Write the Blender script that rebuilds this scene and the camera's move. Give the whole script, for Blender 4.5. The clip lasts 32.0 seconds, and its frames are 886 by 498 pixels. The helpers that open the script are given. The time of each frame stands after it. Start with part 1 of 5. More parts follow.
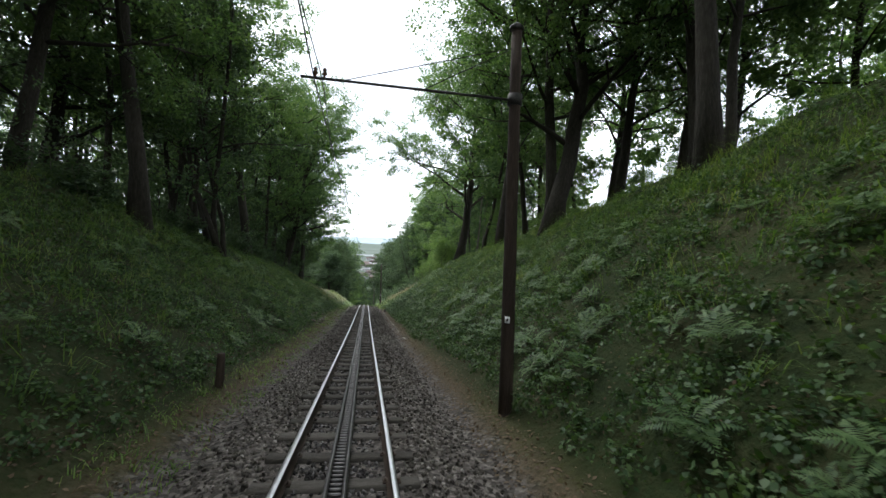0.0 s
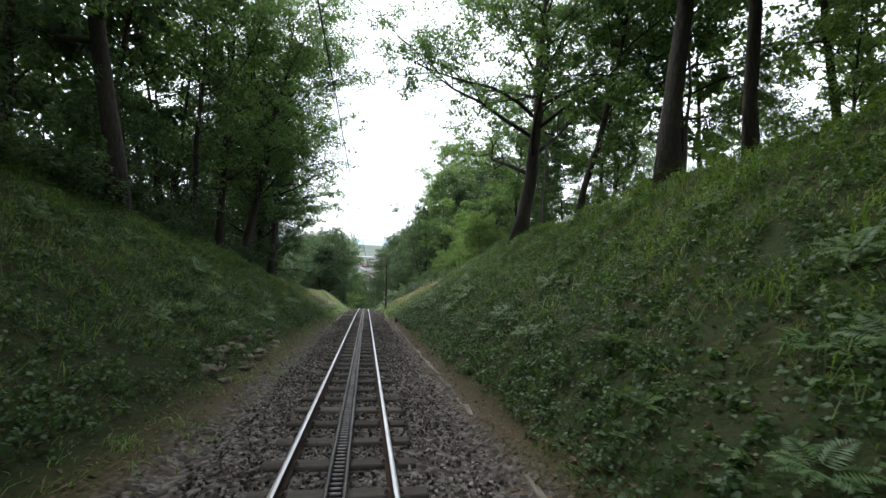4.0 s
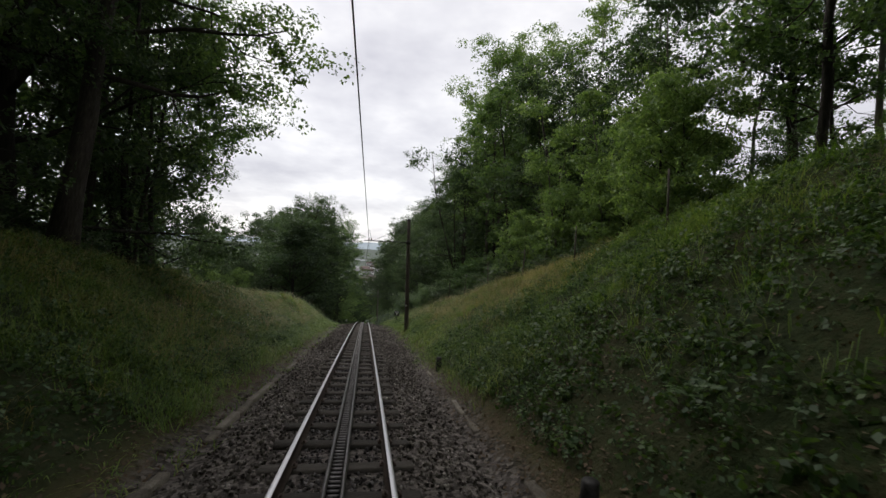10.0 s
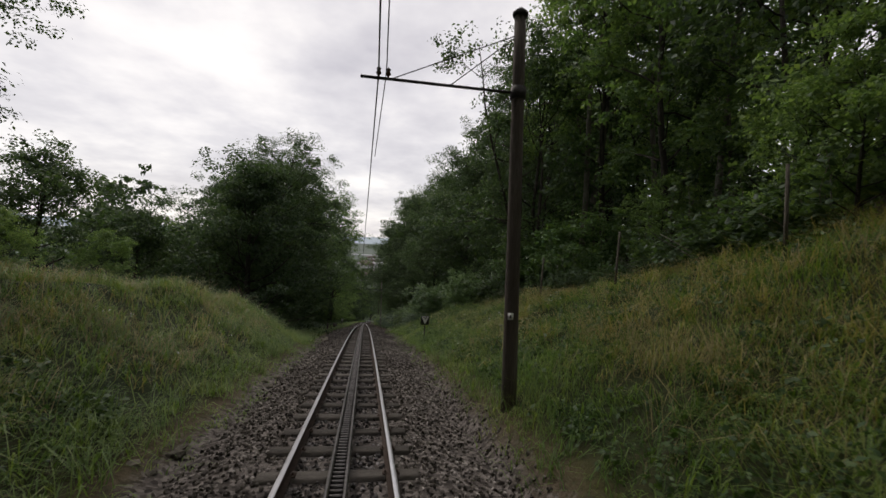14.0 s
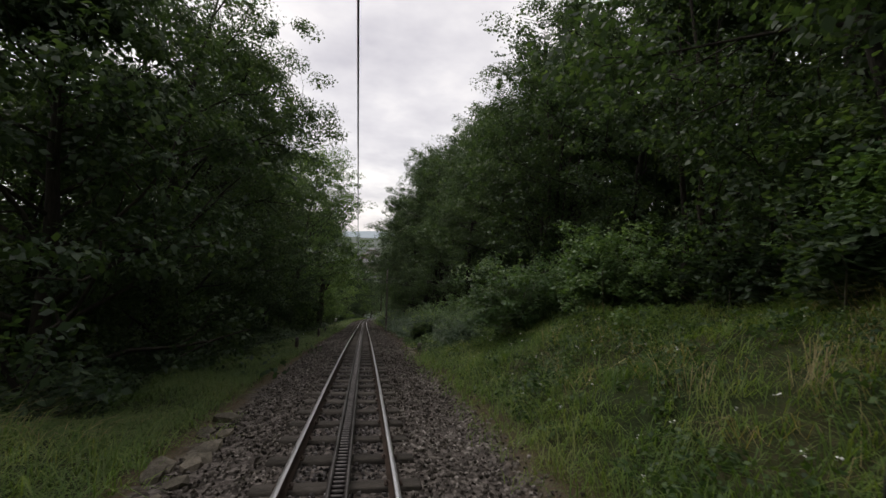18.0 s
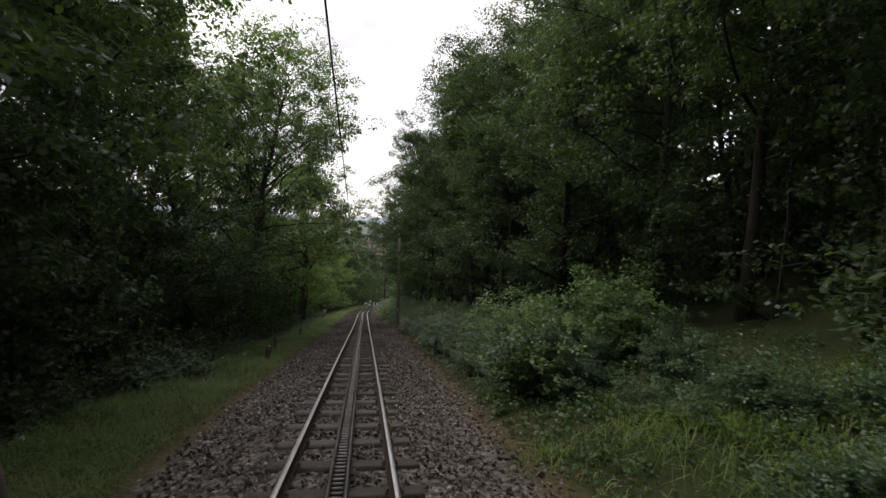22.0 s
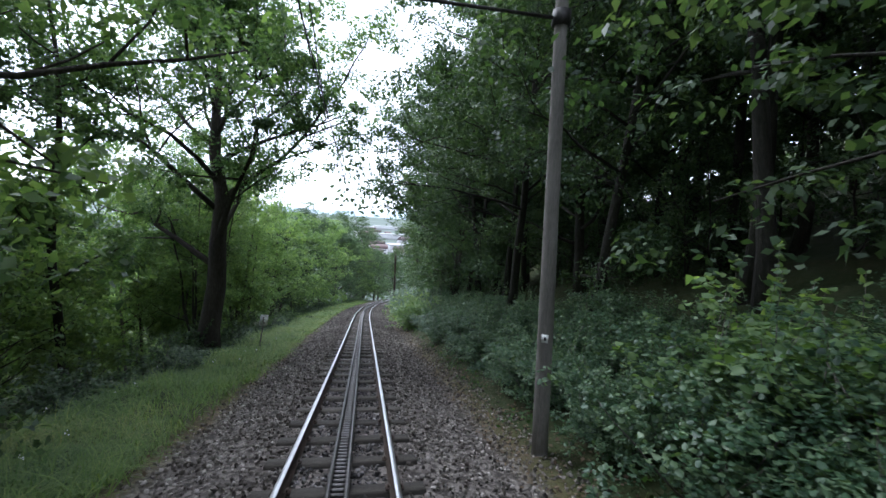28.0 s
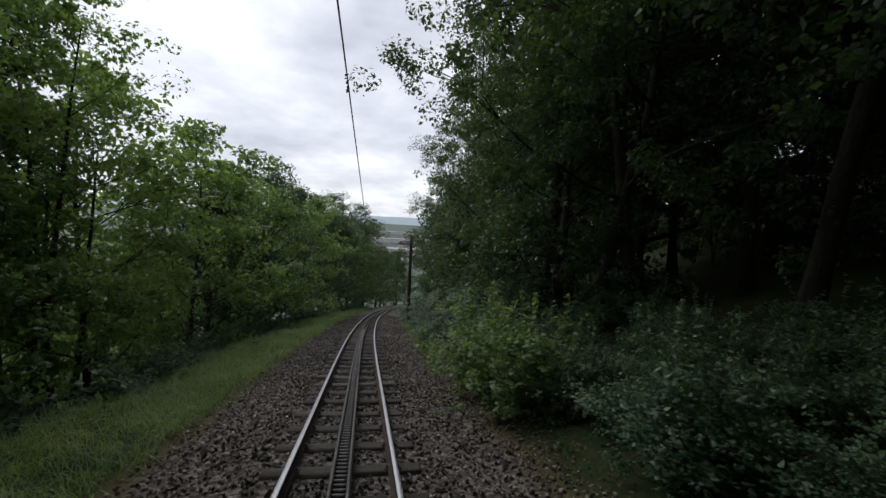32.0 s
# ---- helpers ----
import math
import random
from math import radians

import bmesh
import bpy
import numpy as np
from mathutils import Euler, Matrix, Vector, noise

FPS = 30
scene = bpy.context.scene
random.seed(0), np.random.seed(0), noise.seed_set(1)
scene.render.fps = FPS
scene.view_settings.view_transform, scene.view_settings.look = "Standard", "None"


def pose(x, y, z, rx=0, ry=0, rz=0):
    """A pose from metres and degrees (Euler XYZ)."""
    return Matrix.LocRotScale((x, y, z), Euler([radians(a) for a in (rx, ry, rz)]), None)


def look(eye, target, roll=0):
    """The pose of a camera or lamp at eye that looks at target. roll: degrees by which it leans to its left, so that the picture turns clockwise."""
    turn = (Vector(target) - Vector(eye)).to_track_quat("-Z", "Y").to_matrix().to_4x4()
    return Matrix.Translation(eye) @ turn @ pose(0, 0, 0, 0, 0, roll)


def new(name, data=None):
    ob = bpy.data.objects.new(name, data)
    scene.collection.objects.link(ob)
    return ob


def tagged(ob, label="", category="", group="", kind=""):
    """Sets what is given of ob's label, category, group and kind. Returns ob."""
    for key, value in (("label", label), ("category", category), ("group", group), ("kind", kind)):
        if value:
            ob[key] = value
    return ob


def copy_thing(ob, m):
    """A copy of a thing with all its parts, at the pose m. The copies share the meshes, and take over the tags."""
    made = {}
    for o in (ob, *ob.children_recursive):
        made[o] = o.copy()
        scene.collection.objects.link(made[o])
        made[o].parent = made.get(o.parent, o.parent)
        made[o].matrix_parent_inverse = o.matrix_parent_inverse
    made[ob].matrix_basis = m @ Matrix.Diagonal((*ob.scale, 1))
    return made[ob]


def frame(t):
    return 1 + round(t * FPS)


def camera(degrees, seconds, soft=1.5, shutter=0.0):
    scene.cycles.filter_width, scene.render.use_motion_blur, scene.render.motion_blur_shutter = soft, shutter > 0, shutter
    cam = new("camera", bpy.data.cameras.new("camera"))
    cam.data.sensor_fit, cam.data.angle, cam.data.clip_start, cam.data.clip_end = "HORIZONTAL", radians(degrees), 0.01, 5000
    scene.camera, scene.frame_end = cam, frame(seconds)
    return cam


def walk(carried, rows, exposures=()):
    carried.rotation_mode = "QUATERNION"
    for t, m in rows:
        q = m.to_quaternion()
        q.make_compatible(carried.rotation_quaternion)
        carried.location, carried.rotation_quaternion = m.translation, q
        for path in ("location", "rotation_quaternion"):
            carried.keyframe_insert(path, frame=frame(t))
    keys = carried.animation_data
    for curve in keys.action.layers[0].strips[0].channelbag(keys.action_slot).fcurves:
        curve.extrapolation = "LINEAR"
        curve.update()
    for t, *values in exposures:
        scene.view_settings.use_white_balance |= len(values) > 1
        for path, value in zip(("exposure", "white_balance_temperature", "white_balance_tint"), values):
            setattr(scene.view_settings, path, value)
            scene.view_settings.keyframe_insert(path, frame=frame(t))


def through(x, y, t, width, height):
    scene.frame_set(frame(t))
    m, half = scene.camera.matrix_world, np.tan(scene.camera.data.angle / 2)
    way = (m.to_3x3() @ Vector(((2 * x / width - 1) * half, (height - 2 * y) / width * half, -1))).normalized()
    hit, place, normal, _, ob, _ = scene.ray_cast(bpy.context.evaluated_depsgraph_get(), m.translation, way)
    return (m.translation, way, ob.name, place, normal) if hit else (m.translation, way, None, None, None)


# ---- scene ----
cam = camera(92.4, 32.0, 1.5, 0.1)

# ---- the line of the track: x right, y ahead, z up; s is metres along it ----

DS = 0.5
S0, S1 = -60.0, 420.0


def grade(s):
    """Downward slope of the track in degrees."""
    return float(np.interp(s, [-20, 6, 14, 22, 28, 38, 46, 52, 58, 66, 70, 76, 82, 90, 100, 110, 116, 122, 128, 150, 300, 420], [7.9, 7.9, 7.7, 7.4, 7.0, 7.0, 7.3, 7.6, 7.9, 8.1, 8.4, 9.1, 9.9, 10.7, 11.1, 11.3, 11.2, 10.7, 10.4, 10.2, 10.0, 0.0]))


TURN = [0, 137, 141, 226, 232, 330], [0, 0, 0.35, 14.6, 15.3, 15.3]


def turn(s):
    """Degrees by which the track has swung to the right."""
    return float(np.interp(s, *TURN))


_n = int((S1 - S0) / DS) + 1
_x = np.zeros(_n); _y = np.zeros(_n); _z = np.zeros(_n)
for _i in range(1, _n):
    _s = S0 + (_i - 0.5) * DS
    _g, _h = radians(grade(_s)), radians(turn(_s))
    _x[_i] = _x[_i - 1] + DS * math.cos(_g) * math.sin(_h)
    _y[_i] = _y[_i - 1] + DS * math.cos(_g) * math.cos(_h)
    _z[_i] = _z[_i - 1] - DS * math.sin(_g)
_ss = S0 + DS * np.arange(_n)
_y -= np.interp(0, _ss, _y)
_z -= np.interp(0, _ss, _z)


def atv(s, u, h):
    """World places s metres along the track, u to its right, h straight up from the rail tops, as an array."""
    s, u, h = np.broadcast_arrays(np.asarray(s, float), np.asarray(u, float), np.asarray(h, float))
    a = np.radians(np.interp(s, *TURN))
    past = np.maximum(s - S1, 0) - np.maximum(S0 - s, 0)
    x = np.interp(s, _ss, _x) + u * np.cos(a) + np.sin(a) * past
    y = np.interp(s, _ss, _y) - u * np.sin(a) + np.cos(a) * past
    return np.stack([x, y, np.interp(s, _ss, _z) + h], -1)


def at(s, u=0.0, h=0.0):
    return Vector(atv(s, u, h))


# ---- the ride ----
RIDE = [
    (0.0, 0.162, 0.000, 1.716, 89.05, -3.70, -9.85),
    (1.0, 0.156, 3.962, 1.167, 89.05, -3.70, -9.85),
    (2.0, 0.150, 7.924, 0.617, 89.09, -3.70, -9.85),
    (3.0, 0.153, 11.887, 0.074, 89.17, -3.70, -9.85),
    (3.5, 0.155, 13.869, -0.195, 89.23, -3.70, -9.85),
    (4.5, 0.158, 17.834, -0.726, 89.36, -3.70, -9.85),
    (5.5, 0.161, 21.800, -1.247, 89.53, -3.70, -9.85),
    (6.0, 0.162, 23.783, -1.503, 89.63, -3.70, -9.85),
    (7.0, 0.155, 27.752, -2.001, 89.85, -3.70, -9.85),
    (8.0, 0.148, 31.723, -2.488, 89.95, -3.70, -9.85),
    (9.0, 0.141, 35.693, -2.976, 89.95, -3.70, -9.85),
    (10.0, 0.174, 39.663, -3.464, 89.89, -3.70, -9.85),
    (11.0, 0.159, 43.632, -3.962, 89.76, -3.70, -9.85),
    (12.0, 0.143, 47.599, -4.470, 89.59, -3.70, -9.85),
    (13.0, 0.160, 51.565, -4.991, 89.40, -3.70, -9.85),
    (14.0, 0.153, 55.529, -5.526, 89.20, -3.70, -9.85),
    (15.5, 0.151, 61.472, -6.352, 88.98, -3.70, -9.85),
    (17.0, 0.150, 67.412, -7.195, 88.75, -3.70, -9.85),
    (18.0, 0.143, 71.369, -7.779, 88.41, -3.70, -9.85),
    (19.0, 0.143, 75.321, -8.393, 87.96, -3.70, -9.85),
    (20.0, 0.155, 79.268, -9.042, 87.45, -3.70, -9.85),
    (21.0, 0.169, 83.208, -9.726, 86.97, -3.70, -9.85),
    (22.0, 0.153, 87.144, -10.439, 86.55, -3.70, -9.85),
    (23.0, 0.126, 91.075, -11.178, 86.24, -3.70, -9.85),
    (24.0, 0.169, 95.003, -11.931, 86.05, -3.70, -9.85),
    (24.5, 0.190, 96.966, -12.311, 85.97, -3.70, -9.85),
    (25.0, 0.210, 98.929, -12.694, 85.90, -3.70, -9.85),
    (25.5, 0.200, 100.892, -13.080, 85.84, -3.70, -9.85),
    (26.5, 0.180, 104.816, -13.855, 85.75, -3.70, -9.85),
    (28.0, 0.150, 110.700, -15.027, 85.69, -3.70, -9.85),
    (29.0, 0.162, 114.624, -15.807, 85.77, -3.70, -9.85),
    (30.0, 0.167, 118.550, -16.574, 86.00, -3.70, -9.85),
    (31.0, 0.160, 122.480, -17.319, 86.28, -3.70, -9.85),
    (32.0, 0.136, 126.413, -18.050, 86.48, -3.70, -9.85),
]
# stops, kelvin and tint of the film camera, which opens up in the shade
EXPOSURES = [(0, 1.5, 6000, 4), (3.5, 1.62, 6000, 6), (6, 1.25, 6200, 7), (8, 0.55, 6400, 8), (10, 0.3, 6500, 10), (13, 0.15, 6700, 12), (17, 0.1, 6700, 12), (18, 0.2, 6700, 12), (20, 0.55, 6700, 13), (22, 0.75, 6700, 13), (24, 0.8, 6700, 13), (25.5, 1.1, 6500, 10), (27.5, 1.85, 5500, 10), (29, 2.05, 5400, 11), (30, 2.08, 5400, 8), (31, 1.2, 5600, 7), (32, 0.2, 6100, 9)]
walk(cam, [(r[0], pose(*r[1:])) for r in RIDE], EXPOSURES)

# ---- sky and light: a bright overcast evening ----
SUN_ELEVATION, SUN_AZIMUTH = 48.0, -32.0
world = bpy.data.worlds.new("overcast_sky")
scene.world = world
world.use_nodes = True


def node(tree, kind, links=None, **values):
    n = tree.nodes.new(kind)
    for key, value in values.items():
        if key in n.inputs:
            n.inputs[key].default_value = value
        else:
            setattr(n, key, value)
    for key, source in (links or {}).items():
        tree.links.new(source, n.inputs[key])
    return n


def ramp(tree, source, stops):
    n = tree.nodes.new("ShaderNodeValToRGB")
    e = n.color_ramp.elements
    while len(e) < len(stops):
        e.new(0.5)
    for k, (p, c) in zip(e, stops):
        k.position = p
        k.color = (*c, 1) if len(c) == 3 else c
    tree.links.new(source, n.inputs["Fac"])
    return n.outputs["Color"]


def build_sky():
    t = world.node_tree
    sky = node(t, "ShaderNodeTexSky", sky_type='NISHITA', sun_disc=False)
    sky.sun_elevation, sky.sun_rotation = radians(SUN_ELEVATION), radians(SUN_AZIMUTH)
    dim = node(t, "ShaderNodeVectorMath", {0: sky.outputs[0]}, operation='SCALE')
    dim.inputs["Scale"].default_value = 0.1
    where = node(t, "ShaderNodeTexCoord").outputs["Generated"]
    split = node(t, "ShaderNodeSeparateXYZ", {0: where})
    # the cloud sheet lies flat overhead: stretch the noise towards the horizon
    lift = node(t, "ShaderNodeMath", {0: split.outputs[2]}, operation='ADD')
    lift.inputs[1].default_value = 0.22
    flat = node(t, "ShaderNodeVectorMath", {0: where}, operation='DIVIDE')
    join = node(t, "ShaderNodeCombineXYZ", {0: lift.outputs[0], 1: lift.outputs[0]})
    join.inputs[2].default_value = 1.0
    t.links.new(join.outputs[0], flat.inputs[1])
    big = node(t, "ShaderNodeTexNoise", {"Vector": flat.outputs[0]}, Scale=1.7, Detail=5.0, Roughness=0.55)
    cloud = ramp(t, big.outputs["Fac"], [(0.30, (0.60, 0.59, 0.64)), (0.48, (0.80, 0.79, 0.82)), (0.62, (1.0, 0.985, 0.98)), (0.78, (1.12, 1.10, 1.07))])
    mix = node(t, "ShaderNodeMix", {"A": dim.outputs[0], "B": cloud}, data_type='RGBA')
    mix.inputs["Factor"].default_value = 0.9
    for s in mix.inputs:
        if s.name == "A" and s.type == 'RGBA':
            t.links.new(dim.outputs[0], s)
        if s.name == "B" and s.type == 'RGBA':
            t.links.new(cloud, s)
    out = [s for s in mix.outputs if s.type == 'RGBA'][0]
    t.links.new(out, t.nodes["Background"].inputs[0])
    t.nodes["Background"].inputs[1].default_value = SKY_STRENGTH


SKY_STRENGTH = 0.95
build_sky()
sun = new("sun", bpy.data.lights.new("sun", 'SUN'))
sun.data.energy, sun.data.angle, sun.data.color = 1.3, radians(40), (1.0, 0.96, 0.9)
sun.matrix_world = look((0, 0, 0), (-math.sin(radians(SUN_AZIMUTH)) * math.cos(radians(SUN_ELEVATION)), -math.cos(radians(SUN_AZIMUTH)) * math.cos(radians(SUN_ELEVATION)), -math.sin(radians(SUN_ELEVATION))))


# ---- materials ----
def material(name, roughness=0.9, metallic=0.0, specular=0.3):
    m = bpy.data.materials.new(name)
    m.use_nodes = True
    b = m.node_tree.nodes["Principled BSDF"]
    b.inputs["Roughness"].default_value = roughness
    b.inputs["Metallic"].default_value = metallic
    b.inputs["Specular IOR Level"].default_value = specular
    return m, m.node_tree, b


def mottled(name, colours, scale=2.0, fine=25.0, roughness=0.9, metallic=0.0, bump=0.4, distance=0.02, specular=0.3, stretch=(1, 1, 1), coords="Object", own=False):
    """A surface of broad patches and fine grain in the given colours, dark to light."""
    m, t, b = material(name, roughness, metallic, specular)
    where = node(t, "ShaderNodeTexCoord").outputs[coords]
    where = node(t, "ShaderNodeMapping", {"Vector": where}, Scale=stretch).outputs[0]
    broad = node(t, "ShaderNodeTexNoise", {"Vector": where}, Scale=scale, Detail=6.0, Roughness=0.6)
    grain = node(t, "ShaderNodeTexNoise", {"Vector": where}, Scale=fine, Detail=4.0, Roughness=0.7)
    add = node(t, "ShaderNodeMath", {0: broad.outputs["Fac"], 1: grain.outputs["Fac"]}, operation='ADD')
    half = node(t, "ShaderNodeMath", {0: add.outputs[0]}, operation='MULTIPLY_ADD')
    half.inputs[1].default_value, half.inputs[2].default_value = 0.5, 0.0
    value = half.outputs[0]
    if own:
        shift = node(t, "ShaderNodeMath", {0: node(t, "ShaderNodeObjectInfo").outputs["Random"]}, operation='MULTIPLY_ADD')
        shift.inputs[1].default_value, shift.inputs[2].default_value = 0.24, -0.12
        value = node(t, "ShaderNodeMath", {0: value, 1: shift.outputs[0]}, operation='ADD').outputs[0]
    k = len(colours)
    colour = ramp(t, value, [(0.34 + 0.32 * i / max(k - 1, 1), c) for i, c in enumerate(colours)])
    t.links.new(colour, b.inputs["Base Color"])
    bm = node(t, "ShaderNodeBump", {"Height": grain.outputs["Fac"]}, Strength=bump, Distance=distance)
    t.links.new(bm.outputs[0], b.inputs["Normal"])
    return m


def leafy(name, colours, roughness=0.55, through=0.35, glow=1.5, patches=0.0, sprays=False):
    """Leaves: every leaf its own shade, sprays and whole plants a little apart, with light coming through the blade."""
    m, t, b = material(name, roughness, 0.0, 0.35)
    island = node(t, "ShaderNodeNewGeometry").outputs["Random Per Island"]
    plant = node(t, "ShaderNodeObjectInfo").outputs["Random"]
    if patches:
        where = node(t, "ShaderNodeTexCoord").outputs["Object"]
        noise = node(t, "ShaderNodeTexNoise", {"Vector": where}, Scale=patches, Detail=3.0, Roughness=0.6)
        wide = node(t, "ShaderNodeMapRange", {0: noise.outputs["Fac"]})
        wide.inputs[1].default_value, wide.inputs[2].default_value = 0.3, 0.7
        plant = wide.outputs[0]
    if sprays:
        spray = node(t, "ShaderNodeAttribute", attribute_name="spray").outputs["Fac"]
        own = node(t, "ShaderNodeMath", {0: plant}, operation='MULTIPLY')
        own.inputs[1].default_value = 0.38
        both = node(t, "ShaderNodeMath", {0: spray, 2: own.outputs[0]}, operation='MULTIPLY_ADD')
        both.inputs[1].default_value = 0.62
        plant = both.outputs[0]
    shift = node(t, "ShaderNodeMath", {0: plant, 1: island}, operation='ADD')
    mean = node(t, "ShaderNodeMath", {0: shift.outputs[0]}, operation='MULTIPLY')
    mean.inputs[1].default_value = 0.5
    k = len(colours)
    colour = ramp(t, mean.outputs[0], [(0.1 + 0.8 * i / max(k - 1, 1), c) for i, c in enumerate(colours)])
    t.links.new(colour, b.inputs["Base Color"])
    light = node(t, "ShaderNodeVectorMath", {0: colour}, operation='MULTIPLY')
    light.inputs[1].default_value = (1.2 * glow, 1.25 * glow, 0.5 * glow)
    back = node(t, "ShaderNodeBsdfTranslucent", {"Color": light.outputs[0]})
    mix = node(t, "ShaderNodeMixShader", {1: b.outputs[0], 2: back.outputs[0]})
    mix.inputs[0].default_value = through
    t.links.new(mix.outputs[0], t.nodes["Material Output"].inputs["Surface"])
    return m


M_BARK = mottled("bark", [(0.016, 0.014, 0.011), (0.042, 0.036, 0.029), (0.08, 0.07, 0.055)], 1.2, 18, 0.95, bump=0.9, distance=0.05, stretch=(1, 1, 0.25))
# the same bark in darker browns
M_BARK_DARK = mottled("darker_bark", [(0.012, 0.011, 0.009), (0.028, 0.026, 0.02), (0.055, 0.05, 0.038)], 1.2, 18, 0.95, bump=0.9, distance=0.05, stretch=(1, 1, 0.25))
M_BARK_PALE = mottled("pale_bark", [(0.06, 0.055, 0.045), (0.13, 0.12, 0.1), (0.22, 0.2, 0.17)], 1.5, 14, 0.95, bump=0.6, distance=0.03, stretch=(1, 1, 0.3))
M_LEAF_OAK = leafy("oak_leaves", [(0.036, 0.07, 0.036), (0.08, 0.135, 0.06), (0.14, 0.2, 0.09)], through=0.45, sprays=True)
M_LEAF_DARK = leafy("dark_leaves", [(0.022, 0.04, 0.023), (0.045, 0.078, 0.04), (0.085, 0.125, 0.06)], through=0.38, sprays=True)
M_LEAF_FRESH = leafy("fresh_leaves", [(0.064, 0.11, 0.05), (0.122, 0.188, 0.08), (0.198, 0.27, 0.115)], through=0.45, sprays=True)
M_LEAF_BUSH = leafy("bush_leaves", [(0.042, 0.085, 0.04), (0.09, 0.155, 0.062), (0.16, 0.235, 0.098)], roughness=0.42, through=0.35, sprays=True)
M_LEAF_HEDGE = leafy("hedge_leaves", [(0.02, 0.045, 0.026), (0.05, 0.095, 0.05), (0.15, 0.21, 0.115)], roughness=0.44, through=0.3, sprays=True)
M_LEAF_LOW = leafy("low_leaves", [(0.016, 0.036, 0.014), (0.04, 0.078, 0.026), (0.09, 0.14, 0.048)], through=0.3, sprays=True)
M_LITTER = leafy("fallen_leaves", [(0.05, 0.034, 0.022), (0.10, 0.068, 0.042), (0.17, 0.125, 0.08)], roughness=0.8, through=0.1)
M_FERN = leafy("fern_fronds", [(0.04, 0.08, 0.027), (0.075, 0.13, 0.045), (0.12, 0.18, 0.068)], through=0.35)
M_VERGE = leafy("verge_grass_blades", [(0.035, 0.066, 0.019), (0.066, 0.112, 0.032), (0.1, 0.148, 0.046), (0.155, 0.175, 0.075)], roughness=0.65, through=0.35, patches=0.55)
M_GRASS = leafy("grass_blades", [(0.04, 0.085, 0.018), (0.085, 0.15, 0.031), (0.14, 0.2, 0.052), (0.21, 0.235, 0.085)], roughness=0.6, through=0.35, patches=0.55)
M_STRAW = leafy("dry_grass", [(0.12, 0.11, 0.05), (0.22, 0.185, 0.095), (0.36, 0.3, 0.17)], roughness=0.7, through=0.3, patches=0.4)


def ground_material():
    """Soil of the banks, mossy verge and stony track bed, which run into each other with ragged edges."""
    m, t, bs = material("woodland_ground", 0.97, specular=0.15)
    where = node(t, "ShaderNodeTexCoord").outputs["Object"]
    broad = node(t, "ShaderNodeTexNoise", {"Vector": where}, Scale=0.7, Detail=6.0, Roughness=0.65)
    grain = node(t, "ShaderNodeTexNoise", {"Vector": where}, Scale=11.0, Detail=5.0, Roughness=0.7)
    crumbs = node(t, "ShaderNodeTexVoronoi", {"Vector": where}, Scale=17.0)
    two = node(t, "ShaderNodeMath", {0: broad.outputs["Fac"], 1: grain.outputs["Fac"]}, operation='ADD')
    mean = node(t, "ShaderNodeMath", {0: two.outputs[0]}, operation='MULTIPLY')
    mean.inputs[1].default_value = 0.5
    soil = ramp(t, mean.outputs[0], [(0.36, (0.016, 0.023, 0.009)), (0.46, (0.028, 0.041, 0.014)), (0.56, (0.042, 0.045, 0.019)), (0.66, (0.064, 0.056, 0.031))])
    moss = ramp(t, mean.outputs[0], [(0.38, (0.042, 0.04, 0.018)), (0.47, (0.07, 0.066, 0.027)), (0.54, (0.09, 0.07, 0.043)), (0.64, (0.13, 0.104, 0.072))])
    bed = ramp(t, crumbs.outputs["Color"], [(0.2, (0.042, 0.036, 0.032)), (0.5, (0.098, 0.084, 0.076)), (0.85, (0.2, 0.176, 0.16))])
    across = node(t, "ShaderNodeAttribute", attribute_name="across").outputs["Fac"]
    ragged = node(t, "ShaderNodeMath", {0: mean.outputs[0], 1: across}, operation='MULTIPLY_ADD')
    ragged.inputs[1].default_value = 2.2
    t.links.new(across, ragged.inputs[2])

    def step(lo, hi):
        n = node(t, "ShaderNodeMapRange", {0: ragged.outputs[0]})
        n.inputs[1].default_value, n.inputs[2].default_value = lo, hi
        return n.outputs[0]

    colour = bed
    for lo, hi, over in ((2.85, 3.3, moss), (3.4, 3.8, soil)):
        mix = node(t, "ShaderNodeMixRGB", {"Fac": step(lo, hi), "Color1": colour, "Color2": over})
        colour = mix.outputs[0]
    t.links.new(colour, bs.inputs["Base Color"])
    bump = node(t, "ShaderNodeBump", {"Height": grain.outputs["Fac"]}, Strength=0.9, Distance=0.07)
    t.links.new(bump.outputs[0], bs.inputs["Normal"])
    return m


M_GROUND = ground_material()
M_STEEL = mottled("worn_rail_head", [(0.42, 0.41, 0.42), (0.52, 0.51, 0.52), (0.62, 0.61, 0.62)], 1.5, 20, 0.34, 1.0, bump=0.05, distance=0.002, specular=0.5, stretch=(1, 0.05, 1))
M_RUST = mottled("rusty_steel", [(0.03, 0.022, 0.018), (0.065, 0.045, 0.035), (0.10, 0.07, 0.055)], 3, 30, 0.75, 0.3, bump=0.3, distance=0.004)
M_RACK = mottled("greased_rack_steel", [(0.04, 0.036, 0.034), (0.085, 0.078, 0.076), (0.16, 0.148, 0.145)], 3, 28, 0.45, 0.7, bump=0.15, distance=0.003, specular=0.5)
M_SLEEPER = mottled("weathered_sleeper", [(0.028, 0.024, 0.02), (0.06, 0.052, 0.044), (0.112, 0.099, 0.086)], 2.2, 24, 0.9, bump=0.6, distance=0.012, stretch=(0.4, 2, 1), own=True)
